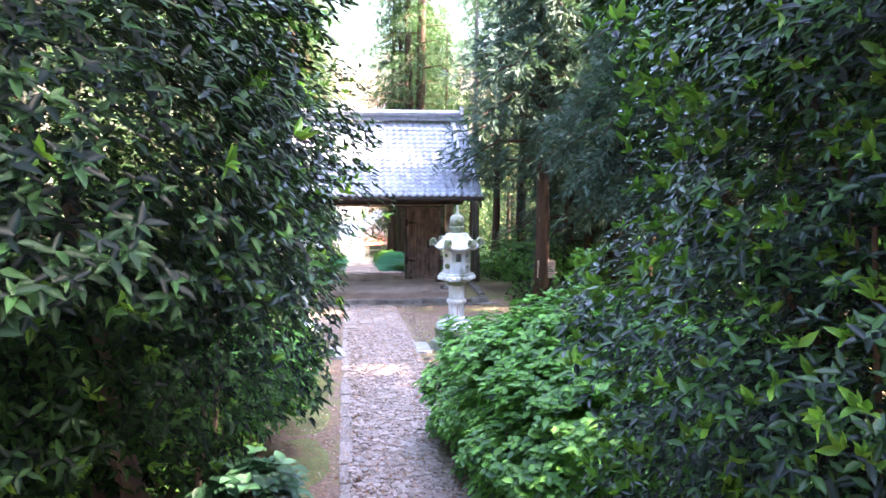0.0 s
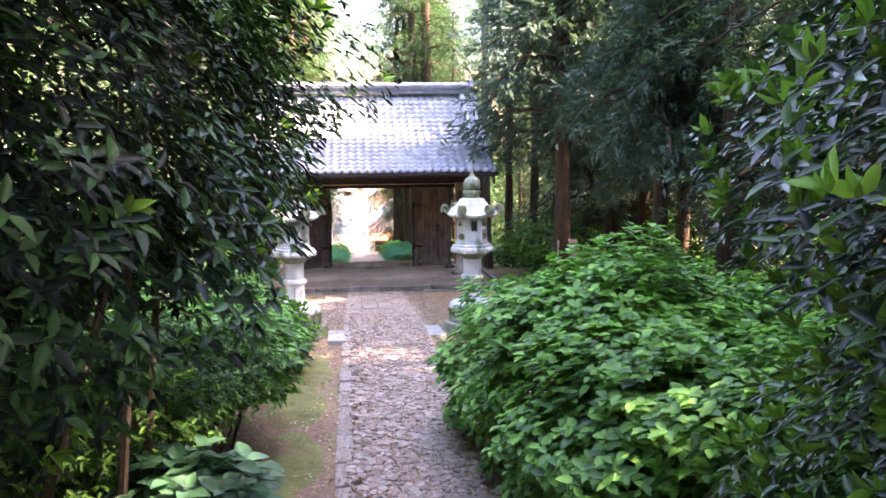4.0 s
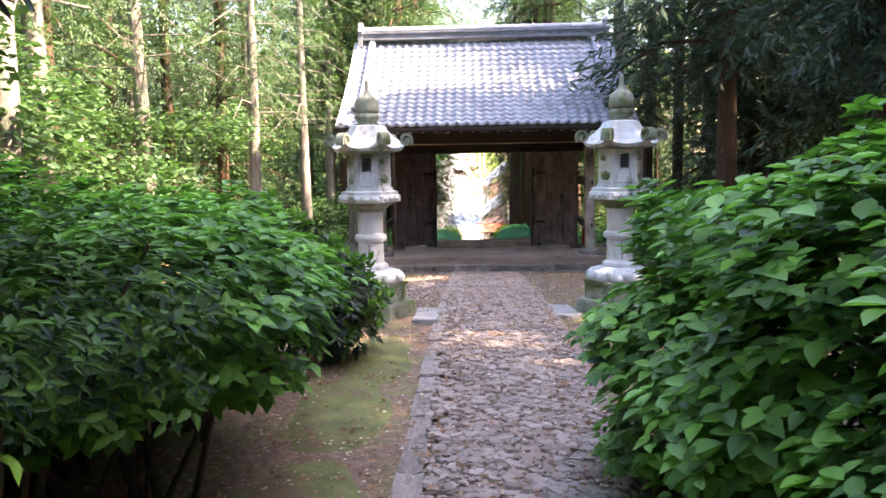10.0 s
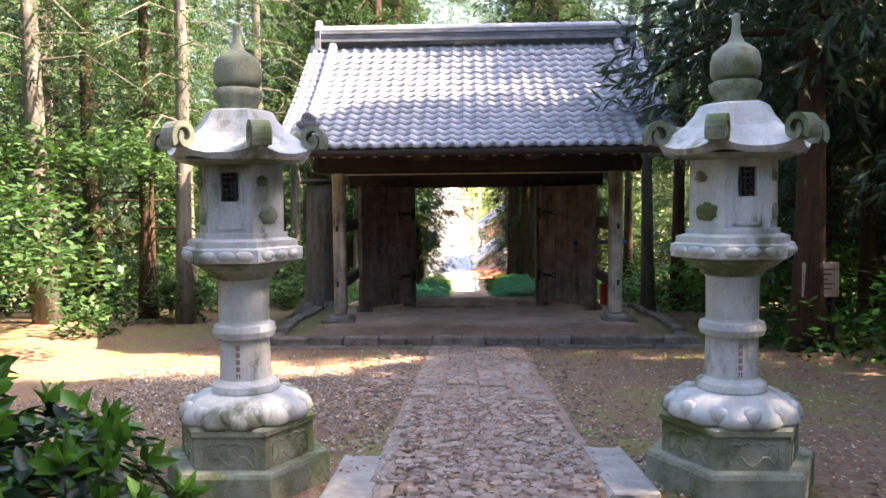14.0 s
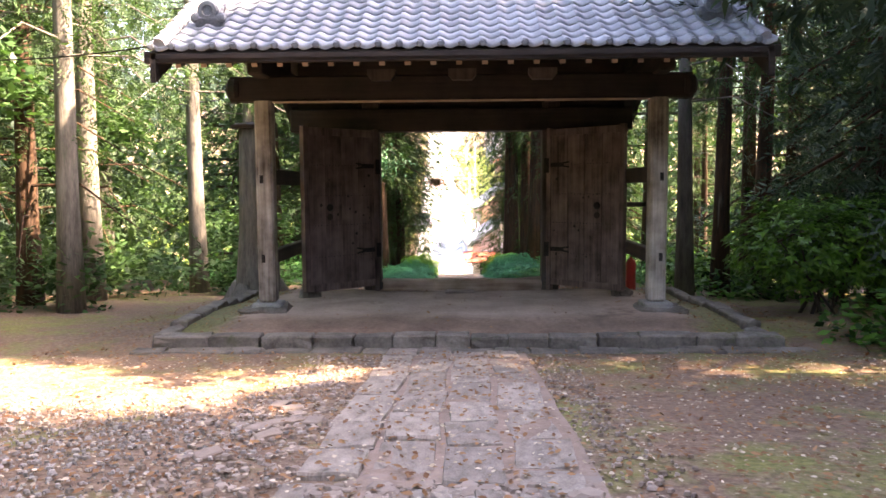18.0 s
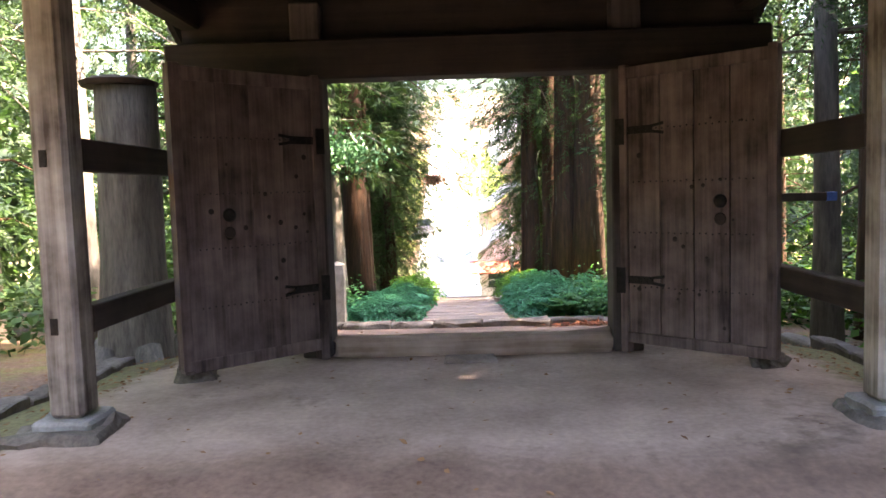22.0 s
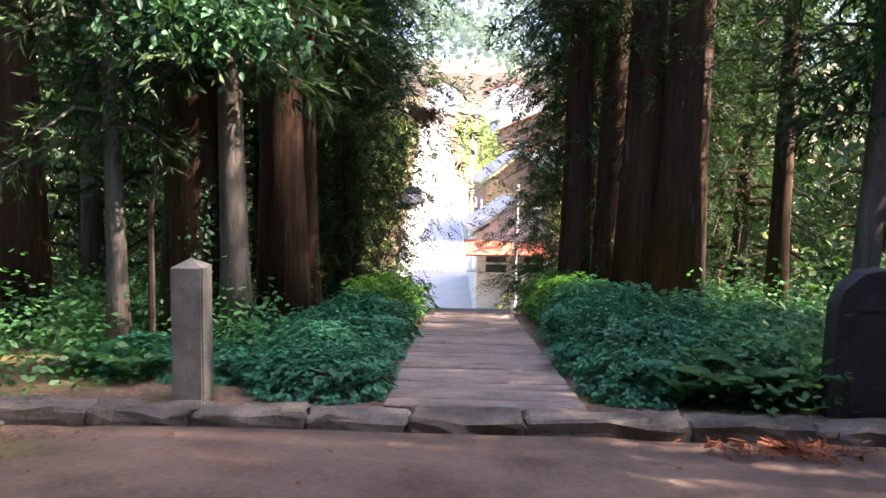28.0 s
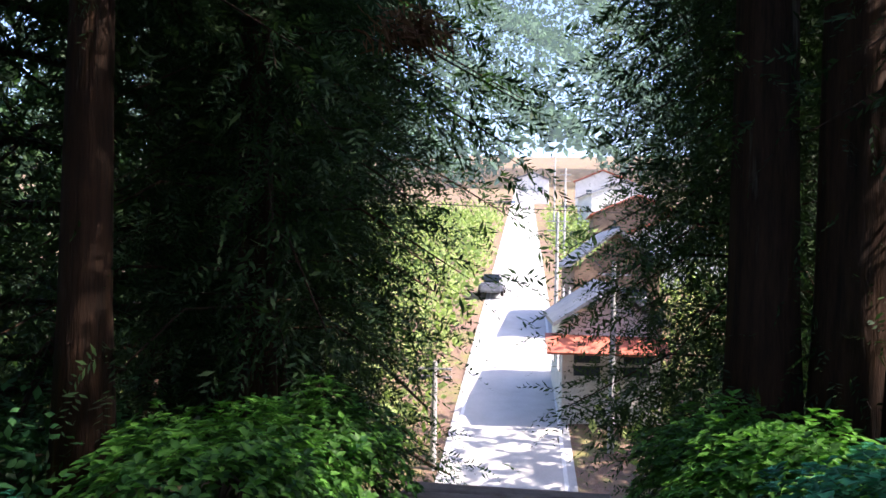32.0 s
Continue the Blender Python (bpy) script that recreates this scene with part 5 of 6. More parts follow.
for s in (-1, 1):
    bm = bmesh.new()
    a, b = [], []
    for k in range(58):
        y = 25 + k * 3.0
        z = ground_z(rx(y), y) + 0.07
        a.append(bm.verts.new((rx(y) - 0.25 + s * 1.7 - 0.06, y, z)))
        b.append(bm.verts.new((rx(y) - 0.25 + s * 1.7 + 0.06, y, z)))
    for k in range(57):
        bm.faces.new((a[k], b[k], b[k + 1], a[k + 1]))
    part("edge_line", bm, M_LINE, road, "white painted edge line")


def house(x, y, w, d, h, roof_h, wall, roof, label, awning=None, rz=0):
    x = lane(x, y)
    ob = empty("house", x, y, ground_z(x, y), label, "house", "village houses", rz=rz)
    part("wall", box(-w / 2, w / 2, -d / 2, d / 2, -0.5, h, 0.02), wall, ob)
    bm = bmesh.new()
    e = 0.35
    a = [bm.verts.new(p) for p in ((-w / 2 - e, -d / 2 - e, h - 0.1), (w / 2 + e, -d / 2 - e, h - 0.1), (0, -d / 2 - e, h + roof_h))]
    b = [bm.verts.new(p) for p in ((-w / 2 - e, d / 2 + e, h - 0.1), (w / 2 + e, d / 2 + e, h - 0.1), (0, d / 2 + e, h + roof_h))]
    for p, q, s, t in ((a[0], a[2], b[2], b[0]), (a[2], a[1], b[1], b[2])):
        bm.faces.new((p, q, s, t))
    ext = bmesh.ops.extrude_face_region(bm, geom=bm.faces[:])
    for v in ext["geom"]:
        if isinstance(v, bmesh.types.BMVert):
            v.co.z += 0.14
    part("roof", bm, roof, ob)
    gb = bmesh.new()
    vv = [gb.verts.new(p) for p in ((-w / 2, -d / 2 - 0.003, h - 0.1), (w / 2, -d / 2 - 0.003, h - 0.1), (0, -d / 2 - 0.003, h + roof_h - 0.1))]
    gb.faces.new(vv)
    part("gable", gb, wall, ob)
    for k in range(2):
        wx = -w / 4 + k * w / 2
        win = part("window", box(-0.45, 0.45, -0.04, 0.03, -0.4, 0.4), M_GLASS, ob, at=pose(wx, -d / 2, h * 0.55))
        part("window_frame", box(-0.5, 0.5, -0.05, -0.041, -0.05, 0.05), M_WALLW, win)
        win = part("window", box(-0.03, 0.04, -0.5, 0.5, -0.4, 0.4), M_GLASS, ob, at=pose(-w / 2, -d / 4 + k * d / 2, h * 0.55))
    if awning:
        part("awning_roof", box(-w / 2 - 0.6, w / 2 + 0.1, -1.2, 0.1, -0.04, 0.04), awning, ob, "sloping red metal lean-to roof", at=pose(0, -d / 2, h * 0.86, 24, 0, 0))
    return ob


house(5.1, 38, 3.4, 5, 3.1, 1.3, M_WALLW, M_ROOFG, "white walled house with grey gable roof and red lean-to", M_RED, rz=4)
house(7.3, 50, 4.2, 6, 3.3, 1.8, M_WALLB, M_ROOFG, "brown village house with grey tiled gable", rz=5)
house(14.5, 66, 7, 7, 3.0, 1.6, M_WALLW, M_RED, "white house with red roof", rz=-6)
house(15.5, 84, 8, 8, 3.2, 1.8, M_WALLB, M_RED, "far house with orange-red roof")
house(17.5, 104, 8, 8, 4.0, 1.6, M_WALLW, M_ROOFG, "far white house with grey roof", rz=10)
house(10.5, 150, 6, 7, 4.0, 1.2, M_WALLW, M_ROOFG, "far white house across the end of the lane")
house(22, 140, 9, 8, 4.0, 1.8, M_WALLW, M_RED, "far white house with red roof on the rise", rz=-8)
for x, y, h in ((4.6, 33, 6.0), (4.2, 46, 6.5), (8.0, 76, 8), (-0.9, 31, 3.2), (9.5, 100, 9)):
    x = lane(x, y)
    p = empty("utility_pole", x, y, ground_z(x, y), "pale concrete utility pole with crossarms", "pole", "utility poles")
    part("pole", tube([(0, 0, -0.3), (0, 0, h)], [0.11, 0.07], 8), M_POLE, p)
    for z in (0.93, 0.86):
        part("crossarm", box(-0.5, 0.5, -0.03, 0.03, -0.03, 0.03), M_POLE, p, at=pose(0, 0, h * z))
for k in range(3):
    y0, y1, z0 = 33, 46, 0.3 - 0.35 * k
    pts = [(lane(4.6 - 0.4 * t + (k - 1) * 0.4, y0 + (y1 - y0) * t), y0 + (y1 - y0) * t, z0 + 2.6 * t - 0.8 * t * (1 - t)) for t in [i / 10 for i in range(11)]]
    w_ob = part("power_line", tube(pts, [0.012] * 11, 4), M_IRON)
    tagged(w_ob, "thin dark overhead power line", "cable", "power lines")
pts = [(-16.8 + 30 * t, 36 + 4 * t, 3.2 - 1.2 * t * (1 - t) - 0.9 * t) for t in [i / 12 for i in range(13)]]
w_ob = part("power_line", tube(pts, [0.015] * 13, 4), M_IRON)
tagged(w_ob, "thin dark cable slung across the road", "cable", "power lines")

pts = [(-3.15 - 6.0 * t, -1.3 + 2.0 * t, 3.3 + 0.5 * t - 0.9 * t * (1 - t)) for t in [i / 12 for i in range(13)]]
w_ob = part("gate_cable", tube(pts, [0.009] * 13, 5), M_IRON)
tagged(w_ob, "thin dark cable slung from the gate eaves to the trees", "cable")
# parked car far down the lane
car = empty("parked_car", lane(1.35, 58), 58, ground_z(1.0, 58) + 0.05, "small grey car parked at the lane side", "car")
part("body", box(-0.75, 0.75, -1.7, 1.7, 0.25, 0.85, 0.12, seg=2), M_ROOFG, car)
part("cabin", box(-0.65, 0.65, -1.0, 1.2, 0.85, 1.4, 0.15, seg=2), M_GLASS, car)
for x in (-0.72, 0.72):
    for y in (-1.1, 1.1):
        part("wheel", lathe([(0.3, -0.09), (0.3, 0.09)], 14), M_IRON, car, at=pose(x, y, 0.3, 0, 90, 0))
# field growth on both sides of the lane and wooded hills behind
rng = np.random.default_rng(77)


def stuff_leaves(name, pos, size, mat, label, category):
    n = len(pos)
    ln = size * rng.uniform(0.6, 1.4, n)
    al = unit(rng.normal(size=(n, 3)) + np.array([0, 0, 0.4]))
    me = spray_mesh(name, pos, al, unit(rng.normal(size=(n, 3))), ln, ln * 0.6)
    me.materials.append(mat)
    return tagged(new(name, me), label, category, kind="stuff")


def mound_field(n, x0, x1, y0, y1, h, keep_road=3.0):
    y = rng.uniform(y0, y1, n)
    x = rng.uniform(x0, x1, n) - 0.097 * (y - 7.4)
    ok = np.abs(x - rx(y)) > keep_road + 0.6 * np.sin(y * 0.7)
    x, y = x[ok], y[ok]
    z = np.array([ground_z(a, b) for a, b in zip(x, y)]) + rng.random(len(x)) ** 1.4 * h * (0.5 + 0.5 * np.sin(x * 0.9 + y * 0.5) ** 2)
    return np.stack([x, y, z], 1)


stuff_leaves("field_shrubs", mound_field(26000, -24, 2, 28, 120, 2.6), 0.42, M_FIELD, "sunlit bright green shrubs along the lane", "shrubs")
stuff_leaves("field_shrubs", mound_field(20000, 2, 30, 28, 120, 2.4), 0.42, M_FIELD, "sunlit green garden shrubs between the houses", "shrubs")
n = 120000
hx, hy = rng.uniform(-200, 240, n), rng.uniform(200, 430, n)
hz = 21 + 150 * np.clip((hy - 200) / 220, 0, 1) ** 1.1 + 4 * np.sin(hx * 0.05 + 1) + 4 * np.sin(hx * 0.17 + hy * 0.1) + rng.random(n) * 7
stuff_leaves("hill_trees", np.stack([hx, hy, hz], 1), 2.2, M_HILL_GLOW, "wooded hillside beyond the village with a faint glow for haze", "woods")

# understorey of the woods on both sides
def pads(seed, spots, n, mat, size, name, label):
    r = np.random.default_rng(seed)
    P = []
    for x, y, z, rad in spots:
        m = n // len(spots)
        a, q = r.random(m) * 6.3, np.sqrt(r.random(m)) * rad
        P.append(np.stack([lane(x, y) + q * np.cos(a), y + q * np.sin(a), z + 0.25 * r.normal(size=m) - 0.12 * q], 1))
    P = np.concatenate(P)
    ln = size * r.uniform(0.6, 1.3, len(P))
    al = unit(r.normal(size=P.shape) * np.array([1, 1, 0.3]) + np.array([0, 0, -0.2]))
    me = spray_mesh(name, P, al, unit(r.normal(size=P.shape) * 0.4 + np.array([0, 0, 1])), ln, ln * 0.55)
    me.materials.append(mat)
    return tagged(new(name, me), label, "undergrowth", kind="stuff")


ru = random.Random(9)
spots = []
for k in range(150):
    x, y = -ru.uniform(4.2, 14), ru.uniform(-15, 13)
    if x > -6.0 and -10 < y < 3:
        x -= 3.0
    spots.append((x, y, ground_z(x, y) + ru.choice((0.3, 0.7, 1.5, 2.4, 3.4)) * (0.6 if abs(x) < 5.5 else 1), ru.uniform(0.5, 1.2)))
pads(31, spots, 60000, M_MAPLE, 0.16, "woodland_undergrowth", "light green broad-leaved saplings under the cedars")
spots = []
for k in range(120):
    x, y = ru.uniform(4.6, 14), ru.uniform(-15, 13)
    spots.append((x, y, ground_z(x, y) + ru.choice((0.25, 0.5, 1.0, 1.8)) * (0.5 if abs(x) < 6 else 1), ru.uniform(0.5, 1.1)))
pads(32, spots, 40000, M_AZALEA, 0.15, "woodland_undergrowth", "dark green undergrowth under the cedars")
spots = []
for k in range(230):
    s = ru.choice((-1, 1))
    x, y = s * ru.uniform(1.9, 6.5), ru.uniform(7.7, 15)
    if not (abs(x - 0.4) < 2.4 and y > 9.0) and not (2.2 < x < 3.4 and y < 8.3) and not (-2.6 < x < -1.4 and y < 8.2):
        spots.append((x, y, ground_z(x, y) + ru.uniform(0.05, 0.2), ru.uniform(0.3, 0.7)))
pads(33, spots, 80000, M_FERN, 0.08, "woodland_undergrowth", "ferns and low green growth beside the avenue")

# woods on the slope either side of the lane
for s in (-1, 1):
    n = 14000
    wx, wy = s * rng.uniform(6.0, 26, n) + 1.2, rng.uniform(23, 40, n)
    ok = np.abs(wx - 1.2) > 5.5 + 0.2 * (wy - 23)
    wx, wy = wx[ok], wy[ok]
    P = np.stack([wx - 0.097 * (wy - 7.4), wy, -5.0 + rng.random(len(wx)) ** 0.9 * 14 * (0.75 + 0.25 * np.sin(wx * 1.1 + wy * 0.5))], 1)
    ln = 0.6 * rng.uniform(0.6, 1.4, len(P))
    me = spray_mesh("slope_woods", P, unit(rng.normal(size=P.shape) + np.array([0, 0, -0.5])), unit(rng.normal(size=P.shape)), ln, ln * 0.45)
    me.materials.append(M_CEDAR)
    tagged(new("slope_woods", me), "green woods on the slope beside the lane", "woods", kind="stuff")
# deep woods on both sides
for s in (-1, 1):
    n = 34000
    wx, wy = s * rng.uniform(16, 30, n), rng.uniform(-40, 30, n)
    wz = rng.random(n) ** 0.85 * 13 * (0.75 + 0.25 * np.sin(wy * 0.9 + wx * 0.4))
    P = np.stack([wx, wy, wz], 1)
    ln = 0.95 * rng.uniform(0.6, 1.4, n)
    me = spray_mesh("far_woods", P, unit(rng.normal(size=P.shape) + np.array([0, 0, -0.5])), unit(rng.normal(size=P.shape)), ln, ln * 0.5)
    me.materials.append(M_CYPRESS)
    tagged(new("far_woods", me), "dense green woods deeper in the grove", "woods", kind="stuff")
# foliage mass added behind the start, out of view, to stop horizon light
n = 20000
P = np.stack([rng.uniform(-34, 34, n), rng.uniform(-50, -31.5, n), 2.5 + rng.random(n) ** 0.85 * 13], 1)
ln = 0.95 * rng.uniform(0.6, 1.4, n)
me = spray_mesh("far_woods", P, unit(rng.normal(size=P.shape) + np.array([0, 0, -0.5])), unit(rng.normal(size=P.shape)), ln, ln * 0.5)
me.materials.append(M_CEDAR)
tagged(new("far_woods", me), "unseen green woods added behind the start to block low sky light", "woods", kind="stuff")
# broad-leaved branch in front of the nearest avenue trunk
r = np.random.default_rng(51)
P = np.array([-2.42, 9.1, 2.36]) + r.normal(size=(1500, 3)) * np.array([0.42, 0.3, 0.16])
ln = r.uniform(0.06, 0.13, len(P))
me = leaf_mesh("leafy_branch", P, unit(r.normal(size=P.shape) + np.array([0, 0, -0.5])), unit(r.normal(size=P.shape) * 0.5 + np.array([0, 0, 1])), ln, ln * 0.5, 0.15, 0.2)
me.materials.append(M_SHADEHYDR)
br = empty("sapling", -3.14, 9.35, ground_z(-3.14, 9.35), "thin sapling with a light green leafy branch", "tree")
ob = new("leafy_branch", me)
ob.parent = br
ob.matrix_basis = pose(3.14, -9.35, -ground_z(-3.14, 9.35))
part("stem", tube([(0, 0, -0.05), (0.03, -0.05, 1.3), (0.2, -0.15, 2.4), (0.6, -0.25, 2.85)], [0.035, 0.028, 0.018, 0.006], 7), M_STEM, br)

# ivy on the nearest avenue trunk
r = np.random.default_rng(52)
n = 300
a = -0.9 + r.normal(size=n) * 0.28
z = r.random(n) ** 1.3 * 1.6 + 0.05
P = np.stack([-2.92 + 0.32 * np.cos(a), 9.9 + 0.32 * np.sin(a), z - 0.6], 1)
out = np.stack([np.cos(a), np.sin(a), 0.2 * np.ones(n)], 1)
ln = r.uniform(0.028, 0.055, n)
me = leaf_mesh("ivy", P, unit(r.normal(size=P.shape) * 0.5 + np.array([0, 0, -0.6])), unit(out + r.normal(size=P.shape) * 0.3), ln, ln * 0.8, 0.1, 0.1)
me.materials.append(M_SHADEHYDR)
tagged(new("ivy", me), "green ivy climbing the cedar trunk", "ivy", kind="stuff")
# drift of reddish dead cedar twigs on the rear kerb
n = 260
P = np.stack([1.75 + r.normal(size=n) * 0.22, 6.9 + r.normal(size=n) * 0.12, np.full(n, 0.0)], 1)
P[:, 2] = np.array([platform_z(x, y) for x, y in P[:, :2]]) + 0.01 + r.random(n) * 0.05
ln = r.uniform(0.05, 0.14, n)
me = leaf_mesh("dead_twigs", P, unit(r.normal(size=P.shape) * np.array([1, 1, 0.2])), unit(r.normal(size=P.shape) * 0.3 + np.array([0, 0, 1])), ln, ln * 0.22, 0.1, 0.02)
me.materials.append(mat_leaf("red_dead_twig", (0.10, 0.03, 0.018), (0.34, 0.12, 0.06), 0.85, 0.1, 0.2, 3))
tagged(new("dead_twigs", me), "small drift of reddish dead cedar twigs", "twigs", kind="stuff")

# ---------------------------------------------------------------- stone pieces
path = empty("paved_path", -0.05, -9, 0.0, "path of worn grey stone slabs", "path", kind="structure")
rs = random.Random(12)
stone_meshes = []
for k in range(10):
    me_bm = rough_box(-0.5, 0.5, -0.5, 0.5, -0.06, 0.0, 0.015, 0.014, 100 + k, 3)
    me = bpy.data.meshes.new("paving_stone")
    me_bm.to_mesh(me)
    me_bm.free()
    me.materials.append(M_PAVE)
    stone_meshes.append(me)
M_BED = mat_two("path_earth", (0.15, 0.105, 0.083), (0.31, 0.23, 0.185), 5, 0.95, 10, 0.5, spot=((0.22, 0.19, 0.17), 0.58))
bb = bmesh.new()
bed = []
for k in range(81):
    y = -17.9 + k * 0.2
    bed.append([bb.verts.new((x + 0.05 + 0.02 * noise.noise(Vector((y * 2, x, 1))), y + 9, ground_z(x, y) + (0.03 if abs(x) < 0.7 else -0.05) + 0.008 * noise.noise(Vector((x * 3, y * 3, 2))))) for x in (-0.76, -0.74, -0.4, 0.0, 0.4, 0.64, 0.66)])
for r0, r1 in zip(bed, bed[1:]):
    for k in range(6):
        bb.faces.new((r0[k], r0[k + 1], r1[k + 1], r1[k]))
bedding = part("bedding", bb, M_BED, path, "reddish earth between the paving stones", smooth=True)


def lay(x, y, w, ln, dz=0.0, turn=0.07):
    st = new("paving_stone", stone_meshes[rs.randrange(10)])
    st.parent = path
    tilt = math.atan2(ground_z(0, y + 0.2) - ground_z(0, y - 0.2), 0.4)
    st.matrix_basis = Matrix.LocRotScale((x + 0.05, y + 9, ground_z(x, y) + 0.04 + dz + rs.uniform(-0.012, 0.008)),
                                        Euler((tilt + rs.uniform(-0.03, 0.03), rs.uniform(-0.03, 0.03), rs.uniform(-turn, turn))), (w, ln, 1.0))


y = -17.8
while y < -6.3:                                            # straight edge of long stones
    d = rs.uniform(0.3, 0.7)
    lay(-0.70, y + d / 2, rs.uniform(0.13, 0.18), d * 0.96, -0.01, 0.03)
    y += d
for k in range(185):                                       # larger stones set in the rough stretch
    w = rs.uniform(0.10, 0.27)
    lay(rs.uniform(-0.55, 0.60 - w / 2), rs.uniform(-17.7, -6.3), w, w * rs.uniform(0.5, 1.0), -0.004, 1.5)


def pebbles(name, n, x0, x1, y0, y1, lo, hi, mat, z, seed, soft=0.0):
    """Many small broken stones as one mesh: each a jittered eight-sided lump."""
    r = np.random.default_rng(seed)
    px_ = r.uniform(x0, x1, n) + (r.normal(size=n) * soft if soft else 0)
    py_ = r.uniform(y0, y1, n) + (r.normal(size=n) * soft if soft else 0)
    c = np.stack([px_, py_, np.array([ground_z(p, q) for p, q in zip(px_, py_)]) + z], 1)
    a = r.random(n) * 6.28
    s1 = lo + (hi - lo) * r.random(n) ** 2.2
    s2 = s1 * r.uniform(0.45, 0.95, n)
    hgt = np.minimum(s1 * r.uniform(0.06, 0.2, n) + 0.004, 0.016)
    v = np.empty((n, 11, 3))
    for k in range(5):
        for lvl, (q, h) in enumerate(((1.0, -0.4), (0.72, 1.0))):
            t = k * 2 * np.pi / 5 + r.uniform(-0.35, 0.35, n)
            u, w = s1 * q * np.cos(t) / 2, s2 * q * np.sin(t) / 2
            v[:, lvl * 5 + k] = c + np.stack([u * np.cos(a) - w * np.sin(a), u * np.sin(a) + w * np.cos(a), hgt * h * r.uniform(0.8, 1.1, n)], 1)
    v[:, 10] = c + np.stack([np.zeros(n), np.zeros(n), hgt * 1.12], 1)
    tris = []
    for k in range(5):
        m = (k + 1) % 5
        tris += [[k, m, 5 + m], [k, 5 + m, 5 + k], [5 + k, 5 + m, 10]]
    f = (np.arange(n)[:, None, None] * 11 + np.array(tris)[None]).reshape(-1, 3)
    me = bpy.data.meshes.new(name)
    me.from_pydata(v.reshape(-1, 3).tolist(), [], f.tolist())
    me.materials.append(mat)
    return new(name, me)


def mat_chips(name, dark, light):
    m, nt, b, tc = base_mat(name, 0.9)
    g = nt.nodes.new("ShaderNodeNewGeometry")
    f = math_node(nt, "ADD", math_node(nt, "MULTIPLY", g.outputs["Random Per Island"], 0.6), math_node(nt, "MULTIPLY", noise_tex(nt, g.outputs["Position"], 14, 4), 0.45))
    nt.links.new(ramp(nt, f, [(0.2, dark), (0.85, light)]), b.inputs["Base Color"])
    bump(nt, b, noise_tex(nt, g.outputs["Position"], 70, 4), 0.4, 0.01)
    return m


M_CHIPS = mat_chips("stone_chips", (0.17, 0.128, 0.103), (0.36, 0.29, 0.245))
M_CHIPSGREY = mat_chips("grey_gravel", (0.13, 0.11, 0.10), (0.40, 0.36, 0.33))
ob = pebbles("cobbles", 5200, -0.64, 0.60, -17.8, -6.2, 0.035, 0.16, M_CHIPS, 0.034, 41)
ob.parent = path
ob.matrix_basis = pose(0.05, 9, 0)
tagged(ob, "rough broken stones set in the earth of the path", kind="stuff")
tagged(pebbles("gravel", 7000, -4.2, -1.3, -7.4, -4.2, 0.01, 0.05, M_CHIPSGREY, 0.012, 42, 0.35), "grey gravel strewn on the earth beside the path", "gravel", kind="stuff")
tagged(pebbles("gravel", 1500, -1.4, -0.8, -8.2, -2.0, 0.015, 0.08, M_CHIPS, 0.012, 43, 0.12), "loose stone chips along the path edge", "gravel", kind="stuff")
tagged(pebbles("gravel", 1100, 0.68, 1.0, -11.6, -2.0, 0.015, 0.06, M_CHIPS, 0.012, 44, 0.1), "loose stone chips along the path edge", "gravel", kind="stuff")
for k in range(24):
    x, y, r_ = rs.gauss(-1.1, 0.25), rs.gauss(-4.9, 0.35), rs.uniform(0.03, 0.085)
    ob = part("loose_stone", rough_box(-r_, r_, -r_ * 0.7, r_ * 0.7, -0.03, r_ * 0.45, 0.008, r_ * 0.25, 800 + k, 1), M_CHIPS, None, at=pose(min(x, -0.9), y, ground_z(x, y), 0, 0, rs.uniform(0, 180)))
    tagged(ob, "pale broken stone lying beside the path", "stone", "loose stones by the path")
for col in range(4):                                       # long slabs nearer the gate
    y = -6.3 + rs.uniform(-0.2, 0.3)
    while y < -1.95:
        ln = rs.uniform(0.45, 1.0)
        w = 1.38 / 4
        lay(-0.77 + w * (col + 0.5) + rs.uniform(-0.015, 0.015), y + ln / 2, w * rs.uniform(0.84, 0.93), ln * 0.97)
        y += ln
for row, (y0, z0, z1) in enumerate(((-1.60, -0.08, 0.035), (-1.34, -0.05, 0.15))):
    kerb = empty("gate_kerb", 0, y0, 0, "row of hewn grey kerb stones before the gate", "kerb", kind="structure")
    x = -3.5 + 0.15 * row
    k = 0
    while x < 3.3:
        ln = rs.uniform(0.35, 0.62)
        part("kerb_stone", rough_box(0.006, ln - 0.006, -0.125, 0.13, z0, z1 + rs.uniform(-0.015, 0.012), 0.015, 0.016, 200 + k + 40 * row), M_KERB, kerb, at=pose(x, 0, 0, 0, 0, rs.uniform(-1, 1)))
        x += ln
        k += 1
kerb = empty("rear_kerb", 0, 7.36, -0.5, "row of flat grey edging stones behind the gate", "kerb", kind="structure")
x, k = -3.5, 0
while x < 3.6:
    ln = rs.uniform(0.6, 1.1)
    part("kerb_stone", rough_box(0.005, ln - 0.005, -0.14, 0.14, -0.2, 0.06 + rs.uniform(-0.012, 0.015), 0.02, 0.03, 300 + k, 3), M_KERB, kerb, at=pose(x, 0.02 * x * 0.3, 0, 0, 0, rs.uniform(-1, 1)))
    x += ln
    k += 1
